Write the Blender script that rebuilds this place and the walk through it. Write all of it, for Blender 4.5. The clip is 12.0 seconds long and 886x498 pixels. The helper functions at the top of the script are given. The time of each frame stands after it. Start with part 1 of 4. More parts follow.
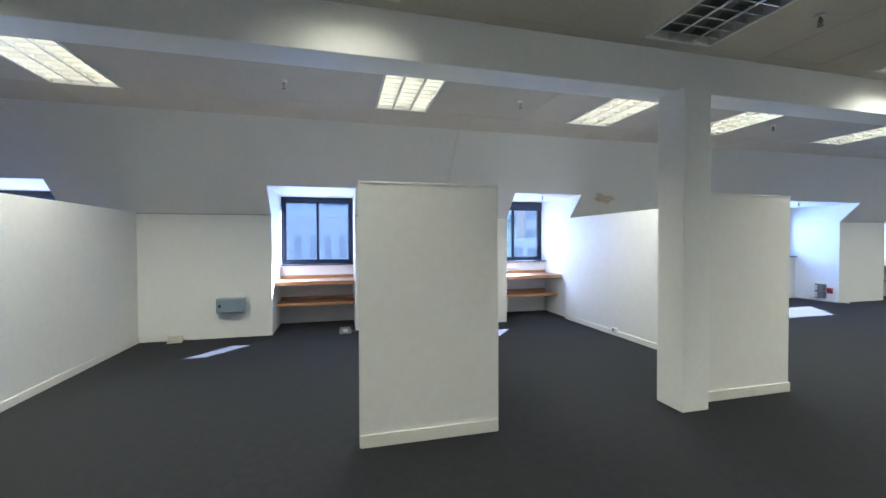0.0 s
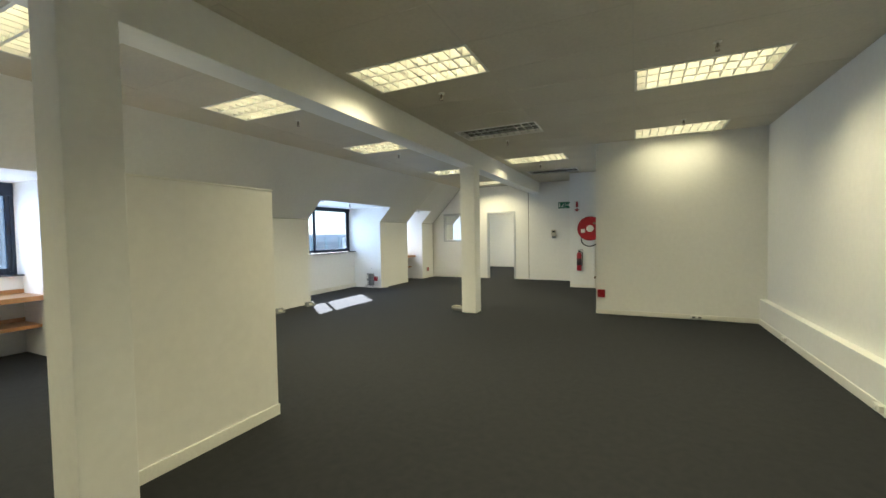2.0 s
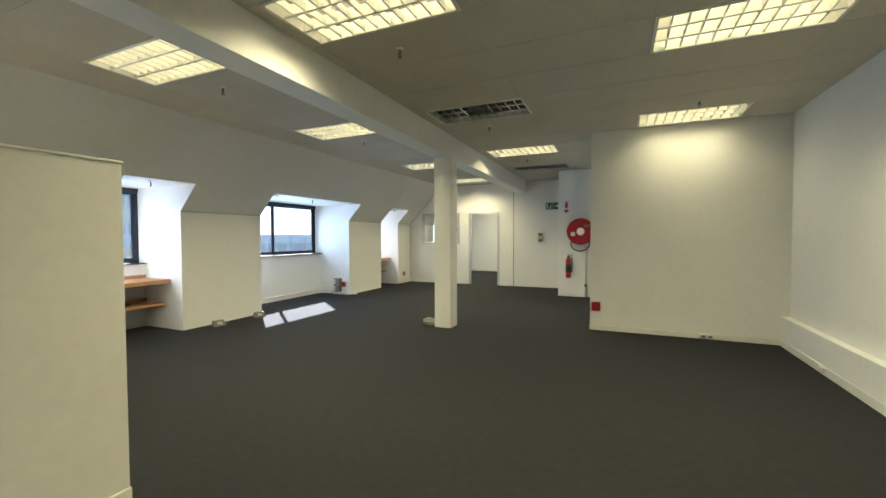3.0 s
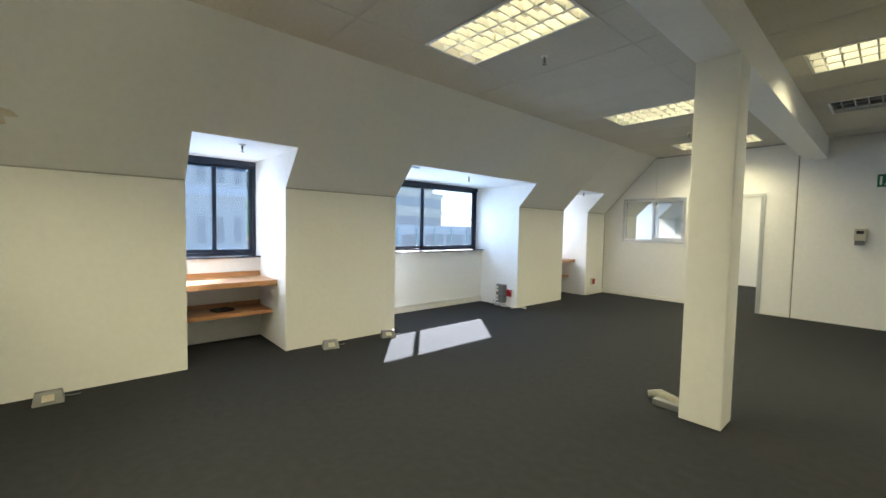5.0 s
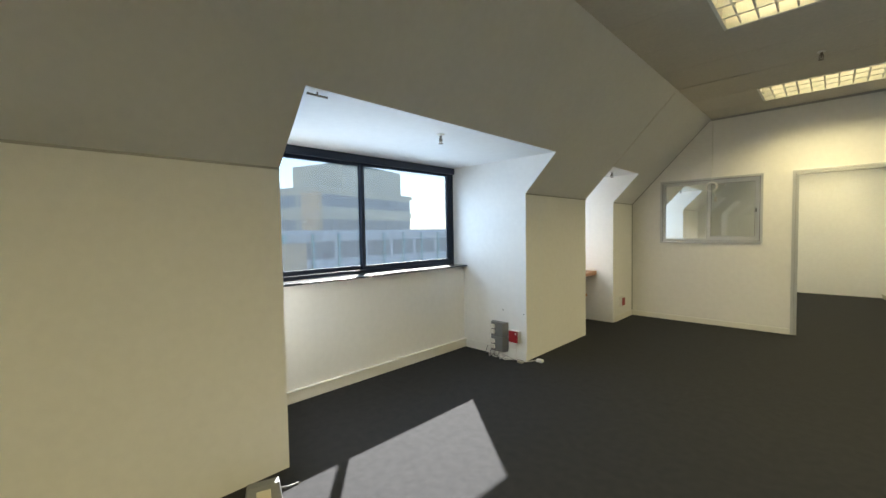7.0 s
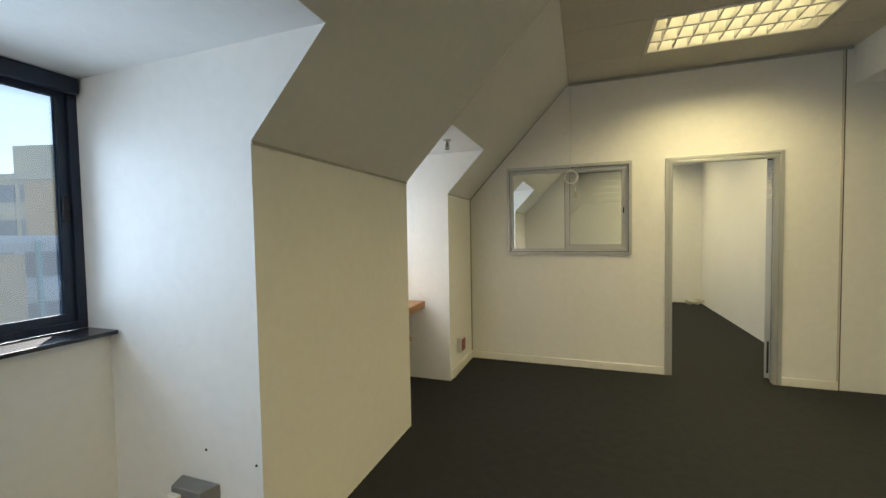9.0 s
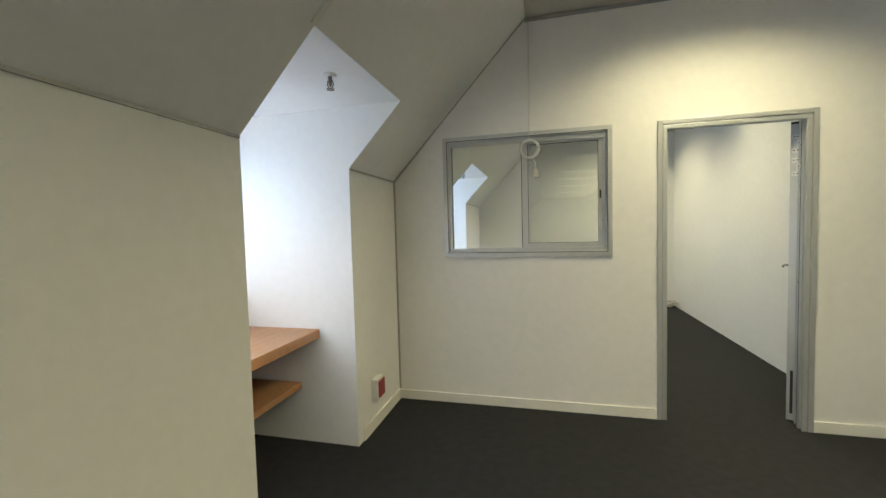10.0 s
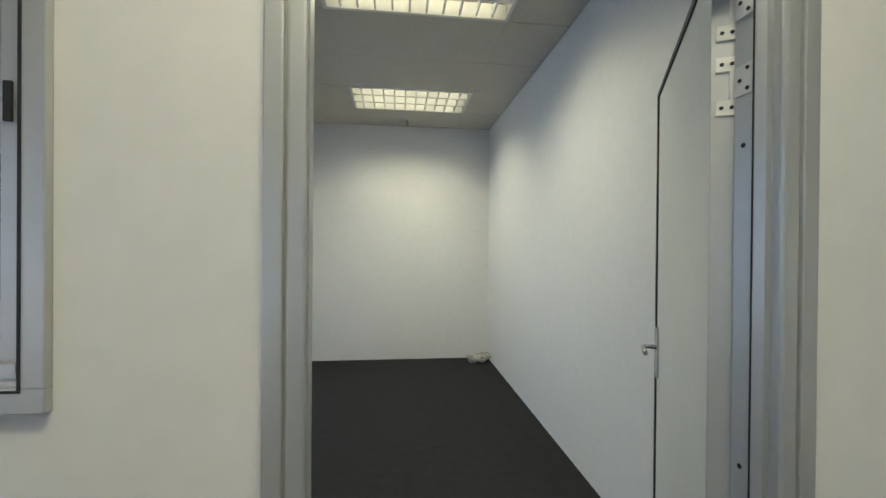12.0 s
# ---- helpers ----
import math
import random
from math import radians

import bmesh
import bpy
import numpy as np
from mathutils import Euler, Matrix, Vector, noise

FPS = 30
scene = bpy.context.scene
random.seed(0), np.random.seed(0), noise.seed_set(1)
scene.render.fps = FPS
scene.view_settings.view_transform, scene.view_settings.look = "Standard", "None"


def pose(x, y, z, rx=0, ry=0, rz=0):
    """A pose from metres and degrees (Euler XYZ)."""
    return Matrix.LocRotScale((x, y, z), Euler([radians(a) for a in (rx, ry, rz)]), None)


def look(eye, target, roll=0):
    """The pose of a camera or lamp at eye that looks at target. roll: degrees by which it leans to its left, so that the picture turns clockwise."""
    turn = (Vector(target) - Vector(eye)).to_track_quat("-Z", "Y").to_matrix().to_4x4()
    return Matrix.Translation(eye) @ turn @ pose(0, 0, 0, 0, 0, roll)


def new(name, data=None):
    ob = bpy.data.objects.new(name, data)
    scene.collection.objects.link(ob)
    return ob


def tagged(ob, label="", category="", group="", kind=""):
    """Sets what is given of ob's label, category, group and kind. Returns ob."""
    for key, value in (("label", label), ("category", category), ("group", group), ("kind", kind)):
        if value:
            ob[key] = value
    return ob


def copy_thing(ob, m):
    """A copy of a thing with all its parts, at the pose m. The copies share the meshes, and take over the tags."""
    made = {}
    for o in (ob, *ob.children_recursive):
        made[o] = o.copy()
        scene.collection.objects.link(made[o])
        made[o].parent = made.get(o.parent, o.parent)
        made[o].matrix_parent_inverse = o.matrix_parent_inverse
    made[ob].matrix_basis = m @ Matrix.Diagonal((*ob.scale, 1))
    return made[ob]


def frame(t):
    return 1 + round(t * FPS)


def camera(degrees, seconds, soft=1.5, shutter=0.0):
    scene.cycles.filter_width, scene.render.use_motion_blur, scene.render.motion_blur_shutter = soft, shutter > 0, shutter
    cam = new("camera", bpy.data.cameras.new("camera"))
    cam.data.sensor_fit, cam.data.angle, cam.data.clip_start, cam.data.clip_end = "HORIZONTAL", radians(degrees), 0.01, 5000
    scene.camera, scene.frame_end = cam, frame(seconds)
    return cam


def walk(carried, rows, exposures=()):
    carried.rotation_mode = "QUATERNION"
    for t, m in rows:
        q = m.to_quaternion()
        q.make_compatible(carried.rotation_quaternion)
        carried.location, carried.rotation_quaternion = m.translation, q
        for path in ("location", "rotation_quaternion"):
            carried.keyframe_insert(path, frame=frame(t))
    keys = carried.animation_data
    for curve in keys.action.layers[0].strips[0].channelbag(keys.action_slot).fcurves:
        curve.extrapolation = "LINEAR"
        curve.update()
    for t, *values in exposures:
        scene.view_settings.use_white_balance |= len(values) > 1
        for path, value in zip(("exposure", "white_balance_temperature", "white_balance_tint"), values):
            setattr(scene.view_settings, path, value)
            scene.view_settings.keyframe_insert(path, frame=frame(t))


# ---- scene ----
cam = camera(96.1, 12.0)
PATH = [
    (0, (6.341, -13.786, 1.383), (4.404, -13.289, 1.346), -0.2),
    (0.5, (6.251, -13.439, 1.376), (4.524, -12.432, 1.33), -0.5),
    (1, (6.164, -13.102, 1.387), (4.663, -11.78, 1.333), -1.4),
    (1.5, (6.189, -12.586, 1.376), (5.022, -10.964, 1.313), -1.6),
    (2, (6.178, -12.071, 1.412), (5.312, -10.27, 1.34), -1.0),
    (2.5, (6.113, -11.592, 1.396), (5.414, -9.719, 1.321), -0.7),
    (4.5, (4.875, -9.239, 1.392), (3.442, -7.846, 1.325), 2.2),
    (5, (4.375, -8.751, 1.381), (2.878, -7.428, 1.279), 1.1),
    (5.5, (3.851, -8.287, 1.397), (2.307, -7.018, 1.323), 0.5),
    (6, (3.3, -7.802, 1.407), (1.799, -6.482, 1.338), 0.0),
    (6.5, (2.785, -7.277, 1.408), (1.327, -5.91, 1.326), -0.5),
    (8.5, (1.352, -4.999, 1.375), (0.411, -3.236, 1.299), -1.4),
    (9, (1.215, -4.338, 1.422), (0.544, -2.454, 1.341), -1.0),
    (9.5, (1.13, -3.688, 1.403), (0.637, -1.752, 1.313), -1.6),
    (10, (1.181, -3.067, 1.397), (0.688, -1.132, 1.296), -1.5),
    (10.5, (1.333, -2.362, 1.403), (1.15, -0.372, 1.314), -1.7),
    (11, (1.619, -1.724, 1.405), (1.728, 0.272, 1.349), 0.1),
    (11.5, (1.877, -1.136, 1.421), (2.132, 0.848, 1.39), 0.8),
    (12, (2.147, -0.63, 1.412), (2.37, 1.358, 1.403), 0.5),
]
# seconds, stops, kelvin, tint
EXPOSURES = [(0.0, 3.35, 4600, 22), (1.0, 3.2, 4850, 18), (1.5, 3.2, 5150, 14), (2.5, 3.2, 5750, 11), (4.5, 3.25, 5450, 13), (5.5, 3.15, 5850, 11), (6.5, 2.95, 6050, 10), (8.5, 2.48, 7000, 11), (9.5, 2.85, 5800, 10), (10.5, 2.85, 5600, 15), (11.0, 2.95, 5100, 15), (11.5, 2.62, 5150, 17), (12.0, 2.48, 5050, 17)]
walk(cam, [(t, look(eye, target, roll)) for t, eye, target, roll in PATH], EXPOSURES)

# ---------------------------------------------------------------- light
SUN_WAY = Vector((1.0, -0.82, -0.985)).normalized()      # the way the sunlight travels
world = bpy.data.worlds.new("world")
scene.world = world
world.use_nodes = True
wn = world.node_tree.nodes
sky = wn.new("ShaderNodeTexSky")
sky.sky_type = "NISHITA"
sky.sun_disc = False
sky.sun_elevation = math.asin(-SUN_WAY.z)
sky.sun_rotation = math.atan2(-SUN_WAY.x, -SUN_WAY.y)
wn["Background"].inputs["Strength"].default_value = 0.15
world.node_tree.links.new(sky.outputs[0], wn["Background"].inputs["Color"])
sun = new("sun", bpy.data.lights.new("sun", "SUN"))
sun.data.energy, sun.data.angle, sun.data.color = 5.0, radians(0.53), (1.0, 0.95, 0.86)
sun.matrix_world = look((-30, 25, 32), Vector((-30, 25, 32)) + SUN_WAY)
LAMP = (1.0, 0.84, 0.43)
LAMP_POWER = 4.1       # watts of each lit ceiling light
GLOW = 1.05           # what its tubes show
SKYLIGHT = 1.4       # watts a square metre of window, for the sky seen through each dormer


# ---------------------------------------------------------------- materials
def material(name, color, rough=0.6, metal=0.0, grain=0.0, scale=8.0, bump=0.0, bump_scale=60.0, second=None, spec=0.5, emit=0.0, stretch=None):
    """A painted or natural surface: colour varied at two scales, with fine relief."""
    m = bpy.data.materials.new(name)
    m.use_nodes = True
    nodes, links = m.node_tree.nodes, m.node_tree.links
    b = nodes["Principled BSDF"]
    b.inputs["Roughness"].default_value = rough
    b.inputs["Metallic"].default_value = metal
    b.inputs["Specular IOR Level"].default_value = spec
    b.inputs["Base Color"].default_value = (*color, 1)
    coord = nodes.new("ShaderNodeNewGeometry").outputs["Position"]
    if stretch:
        mp = nodes.new("ShaderNodeMapping")
        mp.inputs["Scale"].default_value = stretch
        links.new(coord, mp.inputs["Vector"])
        coord = mp.outputs[0]
    if grain:
        n1, n2 = nodes.new("ShaderNodeTexNoise"), nodes.new("ShaderNodeTexNoise")
        n1.inputs["Scale"].default_value, n2.inputs["Scale"].default_value = scale, scale * 14
        n1.inputs["Detail"].default_value = 4
        mix = nodes.new("ShaderNodeMath")
        mix.operation = "ADD"
        links.new(coord, n1.inputs["Vector"]), links.new(coord, n2.inputs["Vector"])
        links.new(n1.outputs[0], mix.inputs[0]), links.new(n2.outputs[0], mix.inputs[1])
        ramp = nodes.new("ShaderNodeMapRange")
        ramp.inputs["From Min"].default_value, ramp.inputs["From Max"].default_value = 0.7, 1.3
        links.new(mix.outputs[0], ramp.inputs["Value"])
        col = nodes.new("ShaderNodeMix")
        col.data_type = "RGBA"
        dark = second or tuple(c * (1 - grain) for c in color)
        col.inputs["A"].default_value, col.inputs["B"].default_value = (*dark, 1), (*color, 1)
        links.new(ramp.outputs[0], col.inputs["Factor"])
        links.new(col.outputs["Result"], b.inputs["Base Color"])
    if bump:
        n3 = nodes.new("ShaderNodeTexNoise")
        n3.inputs["Scale"].default_value, n3.inputs["Detail"].default_value = bump_scale, 6
        links.new(coord, n3.inputs["Vector"])
        bm_ = nodes.new("ShaderNodeBump")
        bm_.inputs["Strength"].default_value, bm_.inputs["Distance"].default_value = bump, 0.004
        links.new(n3.outputs[0], bm_.inputs["Height"])
        links.new(bm_.outputs[0], b.inputs["Normal"])
    if emit:
        b.inputs["Emission Color"].default_value = (*LAMP, 1)
        b.inputs["Emission Strength"].default_value = emit
    return m


def glass(name, haze, tint=(1, 1, 1), gloss=0.08):
    """A thin pane: clear, with a film that paints a veil of glare, and a mirror's share."""
    m = bpy.data.materials.new(name)
    m.use_nodes = True
    nodes, links = m.node_tree.nodes, m.node_tree.links
    nodes.remove(nodes["Principled BSDF"])
    clear, film, shine = nodes.new("ShaderNodeBsdfTransparent"), nodes.new("ShaderNodeBsdfTranslucent"), nodes.new("ShaderNodeBsdfGlossy")
    clear.inputs[0].default_value = (*tint, 1)
    film.inputs[0].default_value = (0.040, 0.048, 0.055, 1)
    shine.inputs["Roughness"].default_value = 0.01
    face, fres = nodes.new("ShaderNodeLayerWeight"), nodes.new("ShaderNodeMath")
    fres.operation, fres.inputs[1].default_value = "POWER", 5
    links.new(face.outputs["Facing"], fres.inputs[0])
    up = nodes.new("ShaderNodeMath")
    up.operation, up.inputs[1].default_value = "ADD", 0.02 + gloss
    noise_ = nodes.new("ShaderNodeTexNoise")
    noise_.inputs["Scale"].default_value = 3
    veil = nodes.new("ShaderNodeMath")
    veil.operation, veil.inputs[1].default_value, veil.inputs[2].default_value = "MULTIPLY_ADD", haze * 0.1, haze * 0.95
    a, c = nodes.new("ShaderNodeMixShader"), nodes.new("ShaderNodeMixShader")
    links.new(noise_.outputs[0], veil.inputs[0])
    links.new(veil.outputs[0], a.inputs[0]), links.new(clear.outputs[0], a.inputs[1]), links.new(film.outputs[0], a.inputs[2])
    links.new(fres.outputs[0], up.inputs[0]), links.new(up.outputs[0], c.inputs[0])
    links.new(a.outputs[0], c.inputs[1]), links.new(shine.outputs[0], c.inputs[2])
    links.new(c.outputs[0], nodes["Material Output"].inputs["Surface"])
    return m


PAINT = material("wall_paint", (0.82, 0.82, 0.80), 0.55, grain=0.05, scale=1.3, bump=0.12, bump_scale=90)
PANEL = material("panel_paint", (0.80, 0.79, 0.76), 0.45, grain=0.06, scale=1.1, bump=0.06, bump_scale=120)
SKIRT = material("skirting_paint", (0.80, 0.79, 0.73), 0.4, grain=0.10, scale=6)
CARPET = material("carpet", (0.034, 0.035, 0.0385), 0.95, grain=0.26, scale=16, bump=0.45, bump_scale=700, spec=0.1)
TILE = material("ceiling_tile", (0.62, 0.585, 0.50), 0.85, grain=0.10, scale=2.2, bump=0.25, bump_scale=160)
GRID = material("ceiling_grid", (0.56, 0.53, 0.46), 0.5, grain=0.08, scale=5)
ALU = material("aluminium", (0.56, 0.57, 0.57), 0.42, 0.55, grain=0.04, scale=3, bump=0.03, bump_scale=200)
TRIM = material("joint_trim", (0.42, 0.42, 0.40), 0.5, 0.3, grain=0.12, scale=7)
# black with some of the windows' blue glare put into the colour
BLACK = material("black_frame", (0.020, 0.029, 0.052), 0.35, 0.2, grain=0.2, scale=6)
SLATE = material("slate_sill", (0.03, 0.032, 0.04), 0.25, grain=0.3, scale=14)
WOOD = material("shelf_wood", (0.50, 0.265, 0.11), 0.38, grain=0.3, scale=5, second=(0.36, 0.175, 0.065), bump=0.05, bump_scale=60, stretch=(6, 0.6, 6))
RED = material("red_paint", (0.31, 0.008, 0.016), 0.3, grain=0.15, scale=9)
GREYBOX = material("grey_plastic", (0.17, 0.175, 0.18), 0.45, grain=0.15, scale=12)
BLUEBOX = material("blue_grey_enamel", (0.26, 0.32, 0.40), 0.4, grain=0.12, scale=8)
WHITE = material("white_plastic", (0.76, 0.75, 0.71), 0.35, grain=0.06, scale=10)
BEIGE = material("beige_plastic", (0.50, 0.47, 0.38), 0.45, grain=0.08, scale=12)
BUNDLE = material("olive_cable", (0.30, 0.285, 0.22), 0.6, grain=0.35, scale=30, bump=0.3, bump_scale=120)
DARK = material("dark_rubber", (0.018, 0.018, 0.02), 0.6, grain=0.2, scale=20)
STEEL = material("steel", (0.62, 0.62, 0.63), 0.22, 1.0, grain=0.08, scale=12)
BRASS = material("dull_brass", (0.25, 0.22, 0.17), 0.4, 0.8, grain=0.2, scale=30)
GREEN = material("sign_green", (0.012, 0.14, 0.07), 0.4, grain=0.08, scale=12)
HINGE = material("satin_hinge", (0.74, 0.73, 0.69), 0.4, 0.35, grain=0.06, scale=20)
DOORSKIN = material("door_skin", (0.66, 0.68, 0.65), 0.4, grain=0.05, scale=2, bump=0.03, bump_scale=120)
LOUVRE = material("louvre_white", (0.80, 0.79, 0.74), 0.3, grain=0.05, scale=10)
MIRROR = material("louvre_chrome", (0.80, 0.80, 0.78), 0.14, 1.0, grain=0.1, scale=10)
LIT = material("lamp_tube", (0.8, 0.78, 0.7), 0.5, emit=GLOW)
PAN = material("reflector_pan", (0.42, 0.41, 0.38), 0.4, 0.3, grain=0.1, scale=6)
# tubes and pan of the unlit lights, their lack of light put into the grey
UNLIT = material("lamp_unlit", (0.30, 0.30, 0.29), 0.4, grain=0.2, scale=6)
STAIN = material("bare_plaster", (0.60, 0.51, 0.39), 0.8, grain=0.3, scale=14, second=(0.72, 0.67, 0.58))
# outer panes: the film paints glare over the view, the tint dims it
PANE = glass("window_glass", 0.5, (0.56, 0.635, 0.70), 0.0)
PANE_IN = glass("partition_glass", 0.08, (0.93, 0.95, 0.94), 0.09)
PANE_CLEAR = glass("partition_clear_glass", 0.0, (0.97, 0.98, 0.97), 0.0)
CONCRETE = material("pale_concrete", (0.42, 0.41, 0.40), 0.85, grain=0.18, scale=0.4)
TAN = material("tan_render", (0.78, 0.47, 0.20), 0.85, grain=0.12, scale=0.3)
OFFWHITE = material("white_render", (0.80, 0.80, 0.79), 0.8, grain=0.1, scale=0.3)
FARGLASS = material("blue_facade_glass", (0.10, 0.15, 0.22), 0.12, 0.3, grain=0.3, scale=0.3)
STONE = material("pale_stone", (0.64, 0.60, 0.53), 0.85, grain=0.12, scale=0.4)
CREAM = material("cream_render", (0.78, 0.66, 0.43), 0.85, grain=0.12, scale=0.3)
TEAL = material("teal_paint", (0.12, 0.42, 0.42), 0.5, grain=0.1, scale=1)
ASPHALT = material("city_ground", (0.24, 0.235, 0.23), 0.9, grain=0.3, scale=0.2)
LEAF = material("foliage", (0.07, 0.11, 0.035), 0.8, grain=0.5, scale=0.3)
HILLSIDE = material("hillside_grass", (0.22, 0.32, 0.06), 0.9, grain=0.4, scale=0.03)


# ---------------------------------------------------------------- mesh helpers
def box(bm, x0, x1, y0, y1, z0, z1):
    v = [bm.verts.new(p) for p in ((x0, y0, z0), (x1, y0, z0), (x1, y1, z0), (x0, y1, z0), (x0, y0, z1), (x1, y0, z1), (x1, y1, z1), (x0, y1, z1))]
    for f in ((3, 2, 1, 0), (4, 5, 6, 7), (0, 1, 5, 4), (1, 2, 6, 5), (2, 3, 7, 6), (3, 0, 4, 7)):
        bm.faces.new([v[i] for i in f])
    return v


def prism(bm, outline, y0, y1):
    """An outline of (x, z), anticlockwise seen from -y, drawn out from y0 to y1."""
    a = [bm.verts.new((x, y0, z)) for x, z in outline]
    b = [bm.verts.new((x, y1, z)) for x, z in outline]
    n = len(a)
    bm.faces.new(a), bm.faces.new(b[::-1])
    for i in range(n):
        bm.faces.new((a[i], b[i], b[(i + 1) % n], a[(i + 1) % n]))
    bmesh.ops.recalc_face_normals(bm, faces=bm.faces[:])


def tube(bm, points, r, sides=8):
    """A round bar along a line of points, closed at both ends."""
    points = [Vector(p) for p in points]
    rings = []
    for i, p in enumerate(points):
        d = (points[min(i + 1, len(points) - 1)] - points[max(i - 1, 0)]).normalized()
        u = d.cross(Vector((0.31, 0.2, 0.93))).normalized()
        w = d.cross(u)
        rad = r[i] if isinstance(r, (list, tuple)) else r
        rings.append([bm.verts.new(p + rad * (math.cos(k * math.tau / sides) * u + math.sin(k * math.tau / sides) * w)) for k in range(sides)])
    for a, b in zip(rings, rings[1:]):
        for k in range(sides):
            bm.faces.new((a[k], a[(k + 1) % sides], b[(k + 1) % sides], b[k])).smooth = True
    bm.faces.new(rings[0][::-1]), bm.faces.new(rings[-1])
    bmesh.ops.recalc_face_normals(bm, faces=bm.faces[:])


def mesh_of(bm, name, mat, bevel=0.0):
    if bevel:
        bmesh.ops.bevel(bm, geom=bm.edges[:], offset=bevel, segments=2, affect="EDGES", profile=0.6)
    me = bpy.data.meshes.new(name)
    bm.to_mesh(me)
    bm.free()
    me.materials.append(mat)
    return me


def part(name, bm, mat, parent, label="", bevel=0.0):
    ob = new(name, mesh_of(bm, name, mat, bevel))
    ob.parent = parent
    if label:
        ob["label"] = label
    return ob


def thing(name, label, category, at=(0, 0, 0), group="", kind="", rz=0):
    ob = new(name)
    ob.empty_display_size = 0.1
    ob.matrix_world = pose(*at, 0, 0, rz)
    return tagged(ob, label, category, group, kind)


def solid(name, bm, mat, label, category, kind="structure", bevel=0.0):
    return tagged(new(name, mesh_of(bm, name, mat, bevel)), label, category, kind=kind)


def boxes(*sides):
    bm = bmesh.new()
    for s in sides:
        box(bm, *s)
    return bm


def tubes(points, r, sides=8):
    bm = bmesh.new()
    tube(bm, points, r, sides)
    return bm


# ---------------------------------------------------------------- the shell
KNEE, DTOP, CEIL = 1.79, 2.17, 2.92        # knee wall, dormer ceiling, room ceiling
SLOPE = (CEIL - KNEE) / 1.06               # rise of the sloping soffit


def slope_x(z):
    return (z - KNEE) / SLOPE


DX = slope_x(DTOP)
BACK = -0.88                               # inner face of the dormers' back walls
OUT = BACK - 0.28                          # their outer face
Y0, Y1 = -20.0, 4.40                       # the two ends of the building
DORMERS = [(-18.75, -17.33), (-14.78, -13.57), (-11.03, -9.82), (-8.09, -7.17), (-5.73, -3.12), (-1.695, -0.77), (1.69, 3.08)]

solid("floor", boxes((-1.16, 8.1, Y0 - 0.1, Y1 + 0.1, -0.15, 0)), CARPET, "dark charcoal loop-pile carpet floor, a little worn", "floor")

# the dormer wall: knee walls and slopes between the dormers, cheeks, backs and dormer ceilings
TOPX = slope_x(3.1)
edges = [Y0] + [v for d in DORMERS for v in d] + [Y1]
for i in range(0, len(edges), 2):
    a, b = edges[i], edges[i + 1]
    bm = bmesh.new()
    prism(bm, [(-0.12, 0), (0, 0), (0, KNEE), (-0.12, KNEE + 0.02)], a, b)
    solid("wall_knee_%d" % (i // 2 + 1), bm, PAINT, "off-white painted low knee wall under the sloping soffit", "wall")
    bm = bmesh.new()
    prism(bm, [(0, KNEE), (TOPX, 3.1), (TOPX - 0.12, 3.1), (-0.12, KNEE + 0.02)], a, b)
    solid("ceiling_slope_%d" % (i // 2 + 1), bm, PAINT, "pale grey-white painted sloping soffit below the roof", "ceiling")
    solid("trim_knee_%d" % (i // 2 + 1), boxes((-0.002, 0.006, a + 0.004, b - 0.004, KNEE - 0.010, KNEE + 0.002)), TRIM, "thin grey joint strip along the knee wall", "trim")
for i, (a, b) in enumerate(DORMERS):
    n = i + 1
    bm = bmesh.new()
    prism(bm, [(DX, DTOP), (TOPX, 3.1), (TOPX - 0.12, 3.1), (DX - 0.02, DTOP + 0.1)], a, b)
    solid("ceiling_slope_over_%d" % n, bm, PAINT, "sloping white soffit over the dormer opening", "ceiling")
    bm = bmesh.new()
    prism(bm, [(OUT, DTOP), (DX, DTOP), (DX - 0.02, DTOP + 0.1), (OUT, DTOP + 0.1)], a, b)
    solid("ceiling_dormer_%d" % n, bm, PAINT, "flat white ceiling of the dormer recess", "ceiling")
    bm = bmesh.new()
    for p, q in ((a - 0.07, a), (b, b + 0.07)):
        prism(bm, [(OUT, 0), (-0.12, 0), (-0.12, KNEE + 0.02), (-0.12 + 0.46 * TOPX / 1.29, DTOP + 0.1), (OUT, DTOP + 0.1)], p, q)
    solid("wall_cheeks_%d" % n, bm, PAINT, "white painted cheek walls of the dormer recess", "wall")
    solid("wall_back_%d" % n, boxes((OUT, BACK, a, b, 0, 0.98)), PAINT, "white wall below the dormer window", "wall")

# unseen slabs outside, added to trim the top of the sun patches
for i, (a, b) in enumerate(DORMERS):
    solid("roof_sun_block_%d" % (i + 1), boxes((-1.24, OUT, a - 0.1, b + 0.1, DTOP + 0.06, DTOP + 0.14)), BLACK, "unseen dark slab added over the dormer window to trim the sun", "eave")

# unseen lamps added just inside the panes, in place of the sky's light
for i, (a, b) in enumerate(DORMERS):
    lamp = new("window_light", bpy.data.lights.new("window_light", "AREA"))
    lamp.data.shape, lamp.data.size, lamp.data.size_y = "RECTANGLE", b - a - 0.2, 0.80
    lamp.data.energy, lamp.data.color = SKYLIGHT * (b - a - 0.2) * (0.62 if i == 5 else 0.95), (0.60, 0.79, 1.0)
    lamp.data.spread = radians(146)
    lamp.matrix_world = look((BACK - 0.13, (a + b) / 2, 1.50), (0.5, (a + b) / 2, 1.50))

